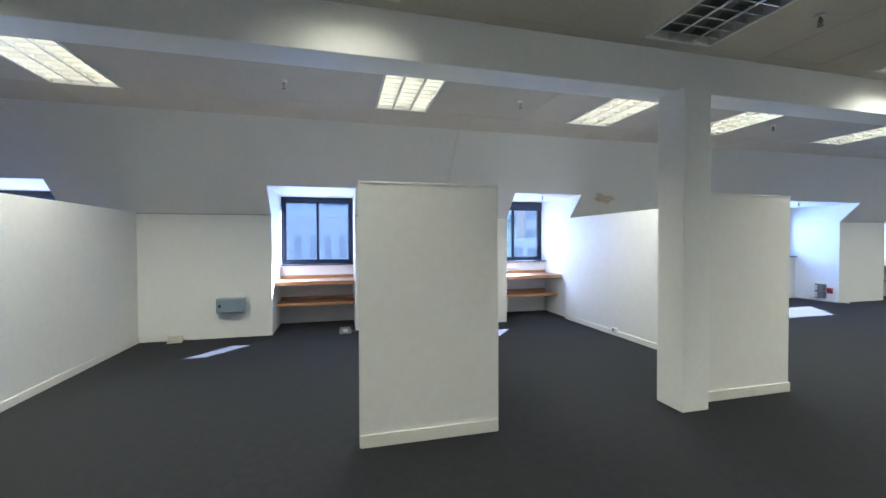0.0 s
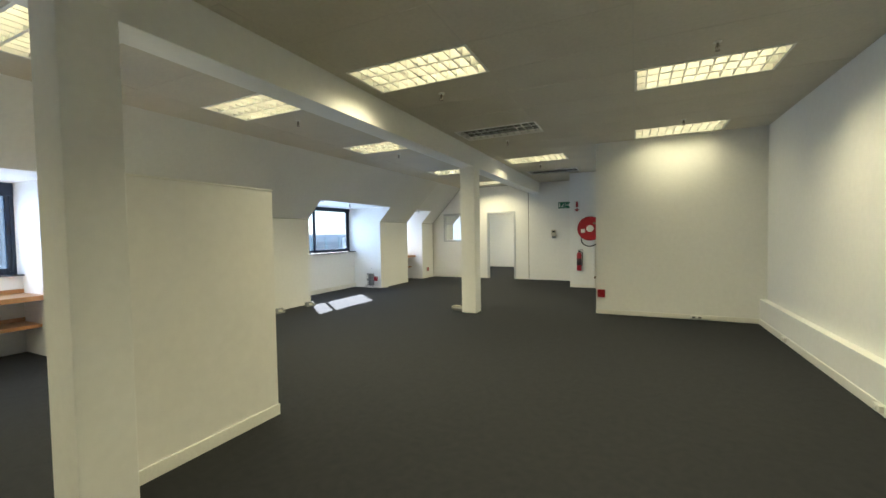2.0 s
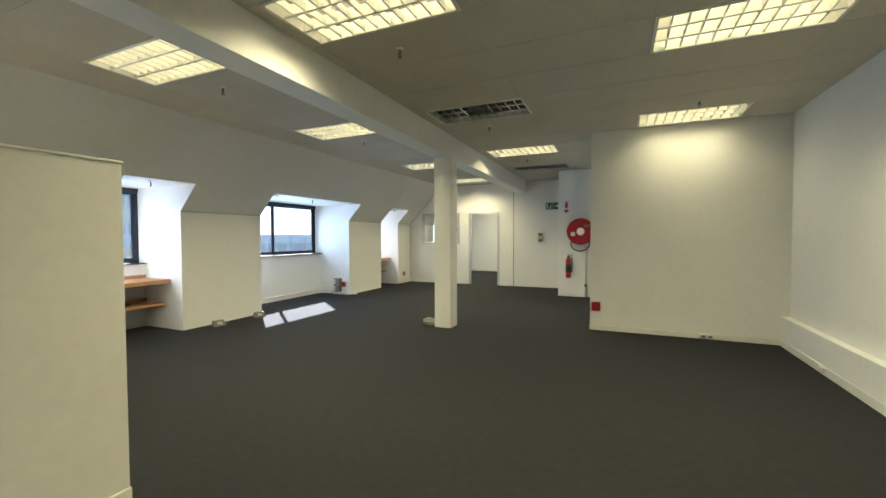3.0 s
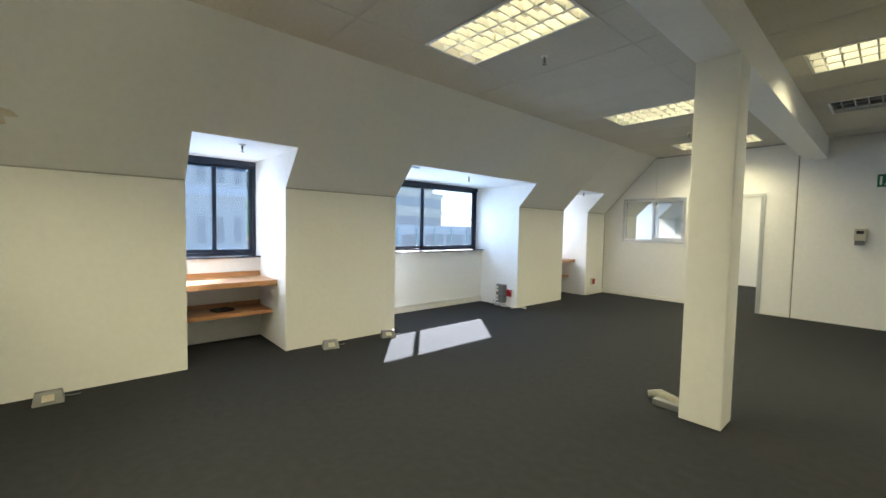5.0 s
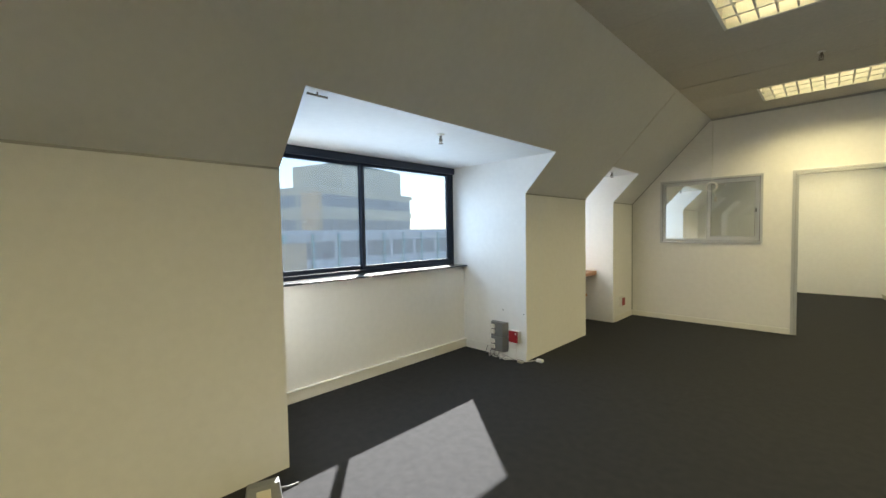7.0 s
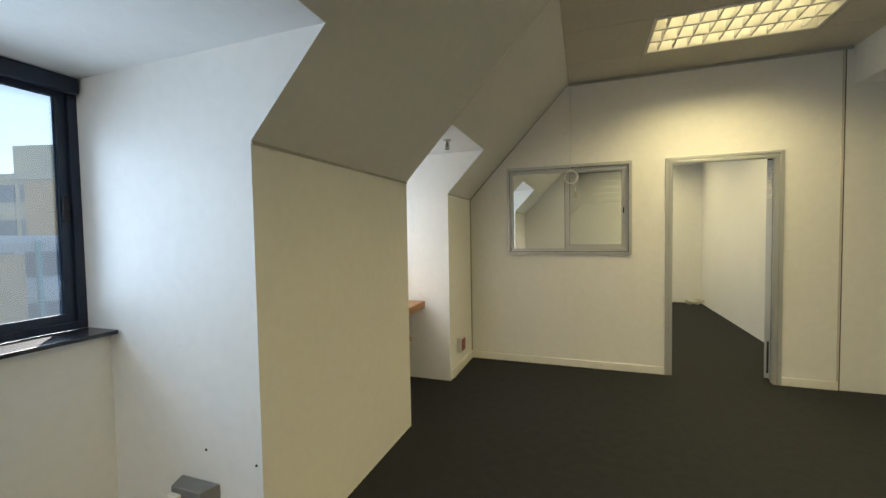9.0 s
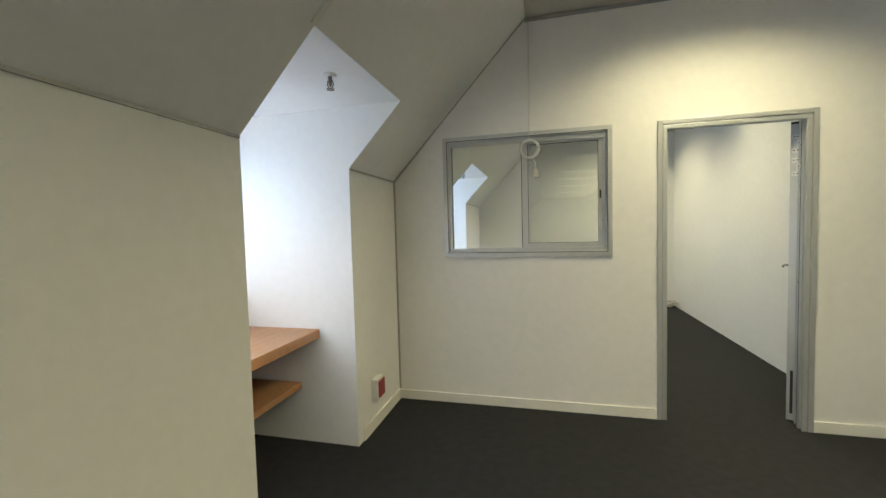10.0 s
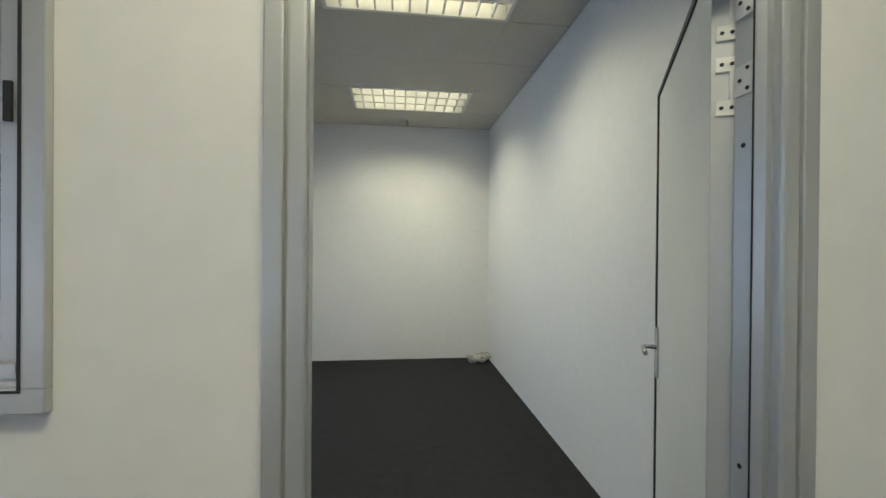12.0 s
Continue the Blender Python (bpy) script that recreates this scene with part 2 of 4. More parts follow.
# the partition across the end, with the inner window and the door
WX0, WX1, WZ0, WZ1 = 0.42, 1.655, 1.173, 2.10
GX0, GX1, GZ = 1.946, 2.873, 2.10
bm = bmesh.new()
prism(bm, [(0, 0), (WX0, 0), (WX0, KNEE + SLOPE * WX0), (0, KNEE)], 0, 0.06)
prism(bm, [(WX0, 0), (WX1, 0), (WX1, WZ0), (WX0, WZ0)], 0, 0.06)
prism(bm, [(WX0, WZ1), (WX1, WZ1), (WX1, 3.05), (slope_x(3.05), 3.05), (WX0, KNEE + SLOPE * WX0)], 0, 0.06)
prism(bm, [(WX1, 0), (GX0, 0), (GX0, 3.05), (WX1, 3.05)], 0, 0.06)
prism(bm, [(GX0, GZ), (GX1, GZ), (GX1, 3.05), (GX0, 3.05)], 0, 0.06)
prism(bm, [(GX1, 0), (4.68, 0), (4.68, 3.05), (GX1, 3.05)], 0, 0.06)
solid("wall_partition", bm, PANEL, "cream-white drywall partition with a door and an inner window", "wall")
solid("wall_reel", boxes((4.68, 5.58, -1.4, 0.1, 0, 3.05)), PAINT, "white wall that carries the fire hose reel", "wall")
solid("wall_service", boxes((5.58, 8.1, -4.715, 0.1, 0, 3.05)), PAINT, "cream-white wall of the service core", "wall")
solid("wall_east", boxes((7.95, 8.1, Y0, -4.715, 0, 3.05)), PAINT, "long plain white side wall", "wall")
solid("wall_ledge", boxes((7.86, 7.95, Y0, -4.715, 0, 0.37)), PAINT, "low white boxed-in ledge along the side wall", "ledge", bevel=0.004)
for name, p, q, xe in (("wall_south", Y0 - 0.1, Y0, 8.1), ("wall_north", Y1, Y1 + 0.1, 3.4)):
    bm = bmesh.new()
    prism(bm, [(0, 0), (xe, 0), (xe, 3.05), (slope_x(3.05), 3.05), (0, KNEE)], p, q)
    solid(name, bm, PAINT, "plain cream-white end wall", "wall")
solid("wall_office", boxes((3.30, 3.40, 0.06, Y1, 0, 3.05)), PAINT, "white side wall of the small office", "wall")
# never in view: closes the space above the ceiling against sun and sky
solid("roof_slab", boxes((TOPX - 0.1, 8.1, Y0 - 0.1, 0.1, 3.10, 3.25), (TOPX - 0.1, 3.4, 0.1, Y1 + 0.1, 3.10, 3.25)), CONCRETE, "unseen plain roof slab above the ceiling, keeps daylight out", "roof")

# low screens between the bays
solid("wall_screen_far", boxes((0, 3.6, -16.6, -16.5, 0, 1.80)), PANEL, "white head-high screen wall between the bays", "wall", bevel=0.003)
bm = boxes((0, 3.53, -12.79, -12.69, 0, 1.76), (3.53, 3.635, -13.667, -12.685, 0, 1.775))
solid("wall_screen_mid", bm, PANEL, "freestanding cream-white L-shaped screen wall", "wall", bevel=0.003)
bm = boxes((0, 3.5, -9.90, -9.83, 0, 1.79), (3.5, 3.605, -10.90, -9.813, 0, 1.775))
solid("wall_screen_near", bm, PANEL, "cream-white L-shaped screen wall beside the column", "wall", bevel=0.003)
solid("trim_screen_mid", boxes((3.52, 3.642, -13.675, -12.677, 1.775, 1.79)), SKIRT, "pale capping strip on the screen", "trim", bevel=0.003)
solid("trim_screen_near", boxes((3.49, 3.612, -10.87, -9.806, 1.775, 1.787)), SKIRT, "pale capping strip on the screen", "trim", bevel=0.003)


# white strips added for the light caught by the screen's upright edges
solid("trim_lit_edge", boxes((3.622, 3.640, -13.674, -13.664, 0, 1.775), (3.622, 3.640, -12.688, -12.678, 0, 1.775)), WHITE, "added white strips for the light on the screen's edges", "trim")

# beam and columns, running very slightly askew to the dormer wall
def beam_x(y):
    return 3.615 - 0.004 * y


bm = bmesh.new()
v = []
for y in (Y0, 0):
    for x, z in ((beam_x(y) - 0.27, 2.60), (beam_x(y), 2.60), (beam_x(y), 3.1), (beam_x(y) - 0.27, 3.1)):
        v.append(bm.verts.new((x, y, z)))
for f in ((0, 1, 2, 3), (4, 5, 6, 7), (0, 4, 5, 1), (1, 5, 6, 2), (2, 6, 7, 3), (3, 7, 4, 0)):
    bm.faces.new([v[k] for k in f])
bmesh.ops.recalc_face_normals(bm, faces=bm.faces[:])
solid("beam", bm, PAINT, "long white plastered ceiling beam on two columns", "beam", bevel=0.006)
for i, (x0, x1, ya, yb) in enumerate(((3.475, 3.747, -11.14, -10.88), (3.37, 3.64, -5.48, -5.22))):
    solid("column_%d" % (i + 1), boxes((x0, x1, ya, yb, 0, 2.605)), PAINT, "square white plastered column under the beam", "column", bevel=0.008)

# skirtings
for name, s in (("mid", (3.635, 3.653, -13.667, -12.685)), ("near", (3.605, 3.623, -10.88, -9.813)), ("ledge", (7.848, 7.86, Y0, -4.715))):
    solid("baseboard_" + name, boxes((*s, 0, 0.085)), SKIRT, "low cream-painted skirting board", "skirting", bevel=0.003)
for name, s in (("far", (0, 3.6, -16.5, -16.488)), ("bay", (-0.0, 3.5, -9.912, -9.90)), ("left", (0.012, GX0 - 0.002, -0.014, 0)), ("right", (GX1 + 0.002, 3.27, -0.014, 0)),
                ("service", (5.575, 7.86, -4.727, -4.715)), ("reel", (4.68, 5.58, -1.408, -1.4))):
    solid("baseboard_" + name, boxes((*s, 0, 0.075)), SKIRT, "low cream-painted skirting board", "skirting", bevel=0.003)
solid("baseboard_dormer", boxes((BACK, BACK + 0.022, -5.73, -3.12, 0, 0.085), (BACK, BACK + 0.034, -5.73, -3.12, 0.088, 0.104)), SKIRT, "low white skirting with a lipped top below the wide window", "skirting", bevel=0.003)
solid("baseboard_cheek", boxes((BACK + 0.036, -0.004, -3.126, -3.12, 0, 0.095)), PAINT, "thin white skirting along the dormer cheek", "skirting")
solid("baseboard_knee", boxes((0, 0.012, -0.70, -0.014, 0, 0.085)), SKIRT, "short cream skirting in the corner", "skirting", bevel=0.003)

# joint strips of the partition and the slope
bm = boxes((3.262, 3.278, -0.006, 0, 0.0, CEIL))
solid("trim_joints", bm, GRID, "thin pale upright joint strip on the partition", "trim")
solid("trim_joint_gap", boxes((3.278, 3.287, -0.002, 0, 0.0, CEIL)), DARK, "narrow dark gap beside the joint strip", "trim")
solid("trim_seam", boxes((1.078, 1.092, -0.003, 0, WZ1 + 0.01, CEIL)), SKIRT, "faint upright seam above the inner window", "trim")
bm = boxes((0.0, 0.012, -0.012, 0, 0.085, KNEE))
prism(bm, [(0.0, KNEE - 0.018), (1.05, CEIL - 0.018), (1.05, CEIL), (0.0, KNEE)], -0.012, 0)
solid("trim_corner", bm, TRIM, "grey strip where partition and slope meet", "trim")
solid("trim_top", boxes((1.06, 3.33, -0.014, 0, CEIL - 0.025, CEIL - 0.002)), TRIM, "grey ceiling angle along the partition", "trim")
for i, y in enumerate((-1.705, -12.2)):
    bm = bmesh.new()
    prism(bm, [(DX, DTOP), (DX + 0.004, DTOP - 0.0038), (1.045, CEIL - 0.0238), (1.041, CEIL - 0.02)], y - 0.016, y + 0.016)
    solid("trim_slope_%d" % (i + 1), bm, WHITE, "thin cover strip on the sloping soffit", "trim")

# ceilings of lay-in boards on a grid, open where the lights sit
PITCH = 0.615
LIGHTS = {("a", k): True for k in (0, 4, 9, 13, 16, 20, 25)}
# b 21, b 25, d 16 and d 21 stay out of view; their places are guessed
LIGHTS.update({("b", 2): False, ("b", 5): True, ("b", 9): False, ("b", 13): True, ("b", 17): False, ("b", 21): True, ("b", 25): True,
               ("d", 7): True, ("d", 11): True, ("d", 16): True, ("d", 21): True})


def line(k):
    return -1.10 - PITCH * k


COLS = {"s": (1.06, 1.68), "a": (1.68, 2.89), "e": (2.89, 3.42), "w": (3.60, 3.77), "b": (3.77, 4.96), "c": (4.96, 6.17), "d": (6.17, 7.38), "f": (7.38, 7.95)}


def boards(bm, x0, x1, ya, yb):
    dz = random.uniform(0, 0.0025)
    box(bm, x0 + 0.0045, x1 - 0.0045, ya + 0.0045, yb - 0.0045, CEIL + dz, CEIL + 0.015)


tiles, bars = bmesh.new(), bmesh.new()
for k in range(-2, 31):
    ya, yb = max(line(k), Y0), min(line(k) + PITCH, 0.0)
    if yb - ya < 0.05:
        continue
    for c, (x0, x1) in COLS.items():
        if (c, k) not in LIGHTS and not (x1 > 5.6 and ya > -4.7):
            boards(tiles, x0, x1, ya, yb)
        elif c == "c":
            boards(tiles, x0, 5.58, ya, yb)
    for x0, x1 in ((1.06, 3.42), (3.60, 7.95)):
        box(bars, x0, x1, ya - 0.011, ya + 0.011, CEIL + 0.004, CEIL + 0.012)
for x in (1.68, 2.89, 3.77, 4.96, 6.17, 7.38):
    box(bars, x - 0.011, x + 0.011, Y0, 0, CEIL + 0.0035, CEIL + 0.0125)
solid("ceiling_main", tiles, TILE, "suspended ceiling of large off-white boards", "ceiling")
solid("ceiling_grid", bars, GRID, "thin off-white metal grid of the suspended ceiling", "ceiling")
tiles, bars = bmesh.new(), bmesh.new()
OFFICE_Y = [0.06, 0.75, 1.36, 1.97, 2.58, 3.19, 3.80, Y1]
for j, (ya, yb) in enumerate(zip(OFFICE_Y, OFFICE_Y[1:])):
    for x0, x1 in ((1.06, 1.66), (1.66, 2.86), (2.86, 3.30)):
        if not (x0 == 1.66 and j in (2, 5)):
            boards(tiles, x0, x1, ya, yb)
    box(bars, 1.06, 3.30, ya - 0.011, ya + 0.011, CEIL + 0.004, CEIL + 0.012)
for x in (1.66, 2.86):
    box(bars, x - 0.011, x + 0.011, 0.1, Y1, CEIL + 0.0035, CEIL + 0.0125)
solid("ceiling_office", tiles, TILE, "suspended ceiling of off-white boards in the office", "ceiling")
solid("ceiling_office_grid", bars, GRID, "thin metal ceiling grid in the office", "ceiling")


# ---------------------------------------------------------------- ceiling lights
def ceiling_light(lit):
    """A recessed louvred light, 1.2 by 0.6 m; its corner at the origin, its face at the ceiling."""
    L, W = 1.19, 0.60
    state = "lit warm yellow" if lit else "unlit, dull grey inside"
    t = thing("ceiling_light", "recessed louvred fluorescent ceiling light, " + state, "ceiling light", group="louvred ceiling lights")
    part("housing", boxes((0.0, L, 0.0, 0.012, 0, 0.11), (0, L, W - 0.012, W, 0, 0.11), (0, 0.012, 0.012, W - 0.012, 0, 0.11), (L - 0.012, L, 0.012, W - 0.012, 0, 0.11), (0, L, 0, W, 0.11, 0.12)), LOUVRE, t)
    part("frame", boxes((0, L, 0, 0.022, -0.006, 0), (0, L, W - 0.022, W, -0.006, 0), (0, 0.022, 0.022, W - 0.022, -0.006, 0), (L - 0.022, L, 0.022, W - 0.022, -0.006, 0)), LOUVRE, t)
    part("reflector", boxes((0.014, L - 0.014, 0.014, W - 0.014, 0.100, 0.106)), PAN if lit else UNLIT, t, "grey reflector pan" if lit else "reflector pan in a darker grey for no light")
    for j in range(3):
        y = W * (j + 0.5) / 3
        tube_ = part("lamp_tube", tubes([(0.04, y, 0.078), (L - 0.04, y, 0.078)], 0.013, 8), LIT if lit else UNLIT, t, "glowing fluorescent tube" if lit else "dead fluorescent tube")
        for x in (0.016, L - 0.046):
            part("end_cap", boxes((x, x + 0.03, y - 0.018, y + 0.018, 0.06, 0.1)), WHITE, tube_)
    mat = LOUVRE if lit else MIRROR
    for j in range(1, 3):
        y = W * j / 3
        bm = bmesh.new()
        box(bm, 0.022, L - 0.022, y - 0.011, y + 0.011, 0.0, 0.085)
        for vert in bm.verts:
            if vert.co.z > 0.03:
                vert.co.y = y + (vert.co.y - y) * 0.2
        part("louvre_rail", bm, mat, t)
    bm = bmesh.new()
    for vert in box(bm, -0.006, 0.006, 0.022, W - 0.022, 0.004, 0.06):
        if vert.co.z > 0.03:
            vert.co.x *= 0.2
    blade = mesh_of(bm, "louvre_blade", mat)
    for i in range(1, 11):
        ob = new("louvre_blade", blade)
        ob.parent, ob.location = t, (L * i / 11, 0, 0)
    return t


proto = {True: ceiling_light(True), False: ceiling_light(False)}
used = set()
DIM = {("d", 7): 0.22, ("b", 21): 0.28}      # turned down to soften hot spots on the service wall and beam
spots = [(COLS[c][0] + 0.01, line(k) + 0.0075, lit, DIM.get((c, k), 1.0)) for (c, k), lit in LIGHTS.items()] + [(1.665, 1.365, True, 0.8), (1.665, 3.195, True, 0.8)]
for x, y, lit, level in spots:
    m = pose(x, y, CEIL)
    if lit:
        lamp = new("fluorescent_light", bpy.data.lights.new("fluorescent_light", "AREA"))
        lamp.data.shape, lamp.data.size, lamp.data.size_y = "RECTANGLE", 0.95, 0.48
        lamp.data.energy, lamp.data.color, lamp.data.spread = LAMP_POWER * level, LAMP, radians(138)
        lamp.matrix_world = pose(x + 0.595, y + 0.30, CEIL - 0.012)
    if lit in used:
        copy_thing(proto[lit], m)
    else:
        proto[lit].matrix_world = m
        used.add(lit)


# sprinklers
def sprinkler():
    t = thing("sprinkler", "small dull metal fire sprinkler on the ceiling", "sprinkler", group="ceiling sprinklers")
    part("rose", tubes([(0, 0, 0.0), (0, 0, -0.006), (0, 0, -0.012)], [0.032, 0.03, 0.018], 12), WHITE, t, "white rose")
    part("body", tubes([(0, 0, -0.01), (0, 0, -0.045), (0, 0, -0.06)], [0.010, 0.008, 0.004], 8), BRASS, t)
    bm = tubes([(0.011, 0, -0.03), (0.016, 0, -0.05), (0.004, 0, -0.072)], 0.003, 6)
    tube(bm, [(-0.011, 0, -0.03), (-0.016, 0, -0.05), (-0.004, 0, -0.072)], 0.003, 6)
    part("yoke", bm, BRASS, t)
    part("deflector", tubes([(0, 0, -0.071), (0, 0, -0.075)], 0.019, 12), BRASS, t)
    return t


first = sprinkler()
heads = [(2.26, -14.3, CEIL), (2.28, -11.86, CEIL), (2.26, -8.18, CEIL), (2.25, -5.72, CEIL), (2.22, -1.87, CEIL), (4.32, -10.6, CEIL), (4.32, -8.18, CEIL), (4.32, -5.72, CEIL), (4.32, -3.2, CEIL),
         (6.78, -8.18, CEIL), (6.78, -5.72, CEIL), (2.24, 4.1, CEIL), (0.08, -7.62, DTOP), (0.09, -4.47, DTOP), (0.17, -1.26, DTOP), (0.08, -10.4, DTOP), (0.1, 2.45, DTOP)]
first.matrix_world = pose(*heads[0])
for h in heads[1:]:
    copy_thing(first, pose(*h))


# ---------------------------------------------------------------- dormer windows
def dormer_window(n, a, b, wide):
    """A black two-light sliding window with a slate sill, filling the back of a dormer from y = a to b."""
    t = thing("window_%d" % n, "black aluminium sliding window with a dark slate sill", "window", kind="structure")
    z0, z1, x = 1.0, DTOP, BACK - 0.21
    f = 0.035
    part("window_frame", boxes((x - 0.05, x + 0.05, a, b, z0, z0 + f), (x - 0.05, x + 0.05, a, b, z1 - 0.055, z1), (x - 0.05, x + 0.05, a, a + f, z0 + f, z1 - 0.055), (x - 0.05, x + 0.05, b - f, b, z0 + f, z1 - 0.055)), BLACK, t, "black outer frame")
    mid = (a + b) / 2
    for k, (p, q, dx) in enumerate(((a + f, mid + 0.025, -0.018), (mid - 0.025, b - f, 0.018))):
        s = 0.04
        zz0, zz1 = z0 + f, z1 - 0.055
        part("sash", boxes((x + dx - 0.014, x + dx + 0.014, p, q, zz0, zz0 + s), (x + dx - 0.014, x + dx + 0.014, p, q, zz1 - s, zz1), (x + dx - 0.014, x + dx + 0.014, p, p + s, zz0 + s, zz1 - s),
                           (x + dx - 0.014, x + dx + 0.014, q - s, q, zz0 + s, zz1 - s)), BLACK, t)
        pane = part("pane", boxes((x + dx - 0.003, x + dx + 0.003, p + s, q - s, zz0 + s, zz1 - s)), PANE, t, "clear glass with glare painted in as a veil")
        pane.visible_shadow = False
    part("window_sill", boxes((BACK - 0.16, BACK + 0.06, a + 0.002, b - 0.002, 0.982, 1.0)), SLATE, t, "dark slate sill", bevel=0.003)
    part("blind_cassette", boxes((x + 0.052, x + 0.09, a + 0.01, b - 0.01, z1 - (0.17 if n == 3 else 0.075), z1 - 0.003)), BLACK, t, "rolled-up dark blind", bevel=0.006)
    part("latch", boxes((x + 0.034, x + 0.05, b - f - 0.035, b - f - 0.012, 1.5, 1.62)), DARK, t, bevel=0.003)


for i, (a, b) in enumerate(DORMERS):
    dormer_window(i + 1, a, b, b - a > 2)


# shelves in the dormers
def shelf(a, b, front, z, thick, label):
    t = thing("window_shelf", label, "shelf", (0, 0, 0), group="wooden dormer shelves")
    part("board", boxes((BACK + 0.002, front, a + 0.004, b - 0.004, z - thick, z)), WOOD, t, bevel=0.004)
    part("upstand", boxes((BACK + 0.002, BACK + 0.022, a + 0.004, b - 0.004, z, z + 0.05)), WOOD, t, bevel=0.002)
    part("batten", boxes((BACK + 0.004, BACK + 0.03, a + 0.03, b - 0.03, z - thick - 0.035, z - thick)), WOOD, t)


for i in (0, 1, 2, 3, 5):
    a, b = DORMERS[i]
    shelf(a, b, -0.25, 0.765, 0.06, "thick orange-brown wooden shelf below the window")
    shelf(a, b, -0.40, 0.40, 0.04, "lower orange-brown wooden shelf near the floor")
t = thing("network_box", "small black network box lying on the lower shelf", "router", (-0.62, -7.66, 0.40), rz=20)
part("case", boxes((-0.07, 0.07, -0.10, 0.10, 0.004, 0.03)), DARK, t, bevel=0.006)
part("cable", tubes([(0.06, -0.08, 0.01), (0.1, -0.02, 0.006), (0.09, 0.08, 0.006), (0.05, 0.12, 0.006)], 0.004, 6), DARK, t)

# window unit air conditioner in the last dormer
t = thing("air_conditioner", "white louvred window air conditioner standing on the sill", "air conditioner", (BACK - 0.15, -1.25, 1.0))
part("case", boxes((-0.012, 0.10, -0.30, 0.27, 0.0, 0.36)), WHITE, t, bevel=0.012)
for k in range(9):
    part("slat", boxes((0.10, 0.108, -0.27, 0.10, 0.05 + k * 0.032, 0.068 + k * 0.032)), BEIGE, t)
part("control_panel", boxes((0.10, 0.106, 0.13, 0.25, 0.05, 0.32)), BEIGE, t)


# ---------------------------------------------------------------- inner window and door
t = thing("window_inner", "silver aluminium sliding window in the partition", "window", kind="structure")
fr = lambda x0, x1, z0, z1, w, ya, yb: boxes((x0, x1, ya, yb, z0, z0 + w), (x0, x1, ya, yb, z1 - w, z1), (x0, x0 + w, ya, yb, z0 + w, z1 - w), (x1 - w, x1, ya, yb, z0 + w, z1 - w))
part("architrave", fr(WX0, WX1, WZ0, WZ1, 0.036, -0.014, 0.0), ALU, t, bevel=0.002)
part("window_frame", fr(WX0, WX1, WZ0, WZ1, 0.042, 0.0, 0.06), ALU, t, bevel=0.002)
# a dark strip on the architrave paints the shadow between two profiles
part("groove", fr(WX0 + 0.030, WX1 - 0.030, WZ0 + 0.030, WZ1 - 0.030, 0.004, -0.0155, -0.013), DARK, t, "dark strip painted as a groove's shadow")
part("rail_upper", boxes((WX0 + 0.052, WX1 - 0.052, 0.004, 0.018, WZ1 - 0.075, WZ1 - 0.052)), ALU, t)
part("rail_lower", boxes((WX0 + 0.052, WX1 - 0.052, 0.004, 0.018, WZ0 + 0.052, WZ0 + 0.066)), ALU, t)
mx = 1.045
part("jamb_step", fr(WX0 + 0.042, WX1 - 0.042, WZ0 + 0.040, WZ1 - 0.040, 0.016, 0.012, 0.06), ALU, t, bevel=0.001)
pane = part("pane", boxes((WX0 + 0.058, mx, 0.051, 0.056, WZ0 + 0.056, WZ1 - 0.056)), PANE_CLEAR, t, "clear fixed glass")
pane.visible_shadow = False
part("gasket", fr(WX0 + 0.056, mx + 0.004, WZ0 + 0.054, WZ1 - 0.054, 0.006, 0.044, 0.051), DARK, t, "black glazing gasket")
sx0, sx1, sz0, sz1 = mx - 0.022, WX1 - 0.058, WZ0 + 0.056, WZ1 - 0.056
sash = part("sash", boxes((sx0, sx0 + 0.044, 0.022, 0.05, sz0, sz1), (sx1 - 0.030, sx1, 0.022, 0.05, sz0, sz1), (sx0 + 0.044, sx1 - 0.030, 0.022, 0.05, sz0, sz0 + 0.042), (sx0 + 0.044, sx1 - 0.030, 0.022, 0.05, sz1 - 0.034, sz1)), ALU, t, "sliding sash with a wide bottom rail", bevel=0.0015)
# dark strips painting the shadow along the sash's upright edges
part("interlock_shade", boxes((sx0 - 0.005, sx0, 0.026, 0.046, sz0, sz1), (sx1, sx1 + 0.0015, 0.020, 0.046, sz0, sz1)), DARK, sash, "dark strip for the shadow beside the sash")
part("gasket", fr(sx0 + 0.043, sx1 - 0.029, sz0 + 0.041, sz1 - 0.033, 0.004, 0.030, 0.036), DARK, sash, "black glazing gasket")
pane = part("pane", boxes((sx0 + 0.046, sx1 - 0.032, 0.033, 0.038, sz0 + 0.044, sz1 - 0.036)), PANE_IN, sash, "clear sliding glass with reflections")
pane.visible_shadow = False
part("latch", boxes((WX1 - 0.082, WX1 - 0.070, 0.017, 0.022, 1.59, 1.65)), DARK, t, bevel=0.002)

t = thing("cable_coil", "coiled white cable hanging with a small switch", "cable", (1.08, -0.03, 1.97))
bm = bmesh.new()
for k in range(4):
    r, o = 0.062 + 0.006 * (k % 2), k * 0.005 - 0.008
    tube(bm, [(r * math.cos(u * math.tau / 18) + 0.003 * k, o, r * math.sin(u * math.tau / 18)) for u in range(19)], 0.0045, 6)
part("coil", bm, WHITE, t)
part("tie", tubes([(-0.06, -0.02, -0.02), (-0.066, -0.005, 0.0), (-0.055, 0.014, 0.03)], 0.006, 6), WHITE, t)
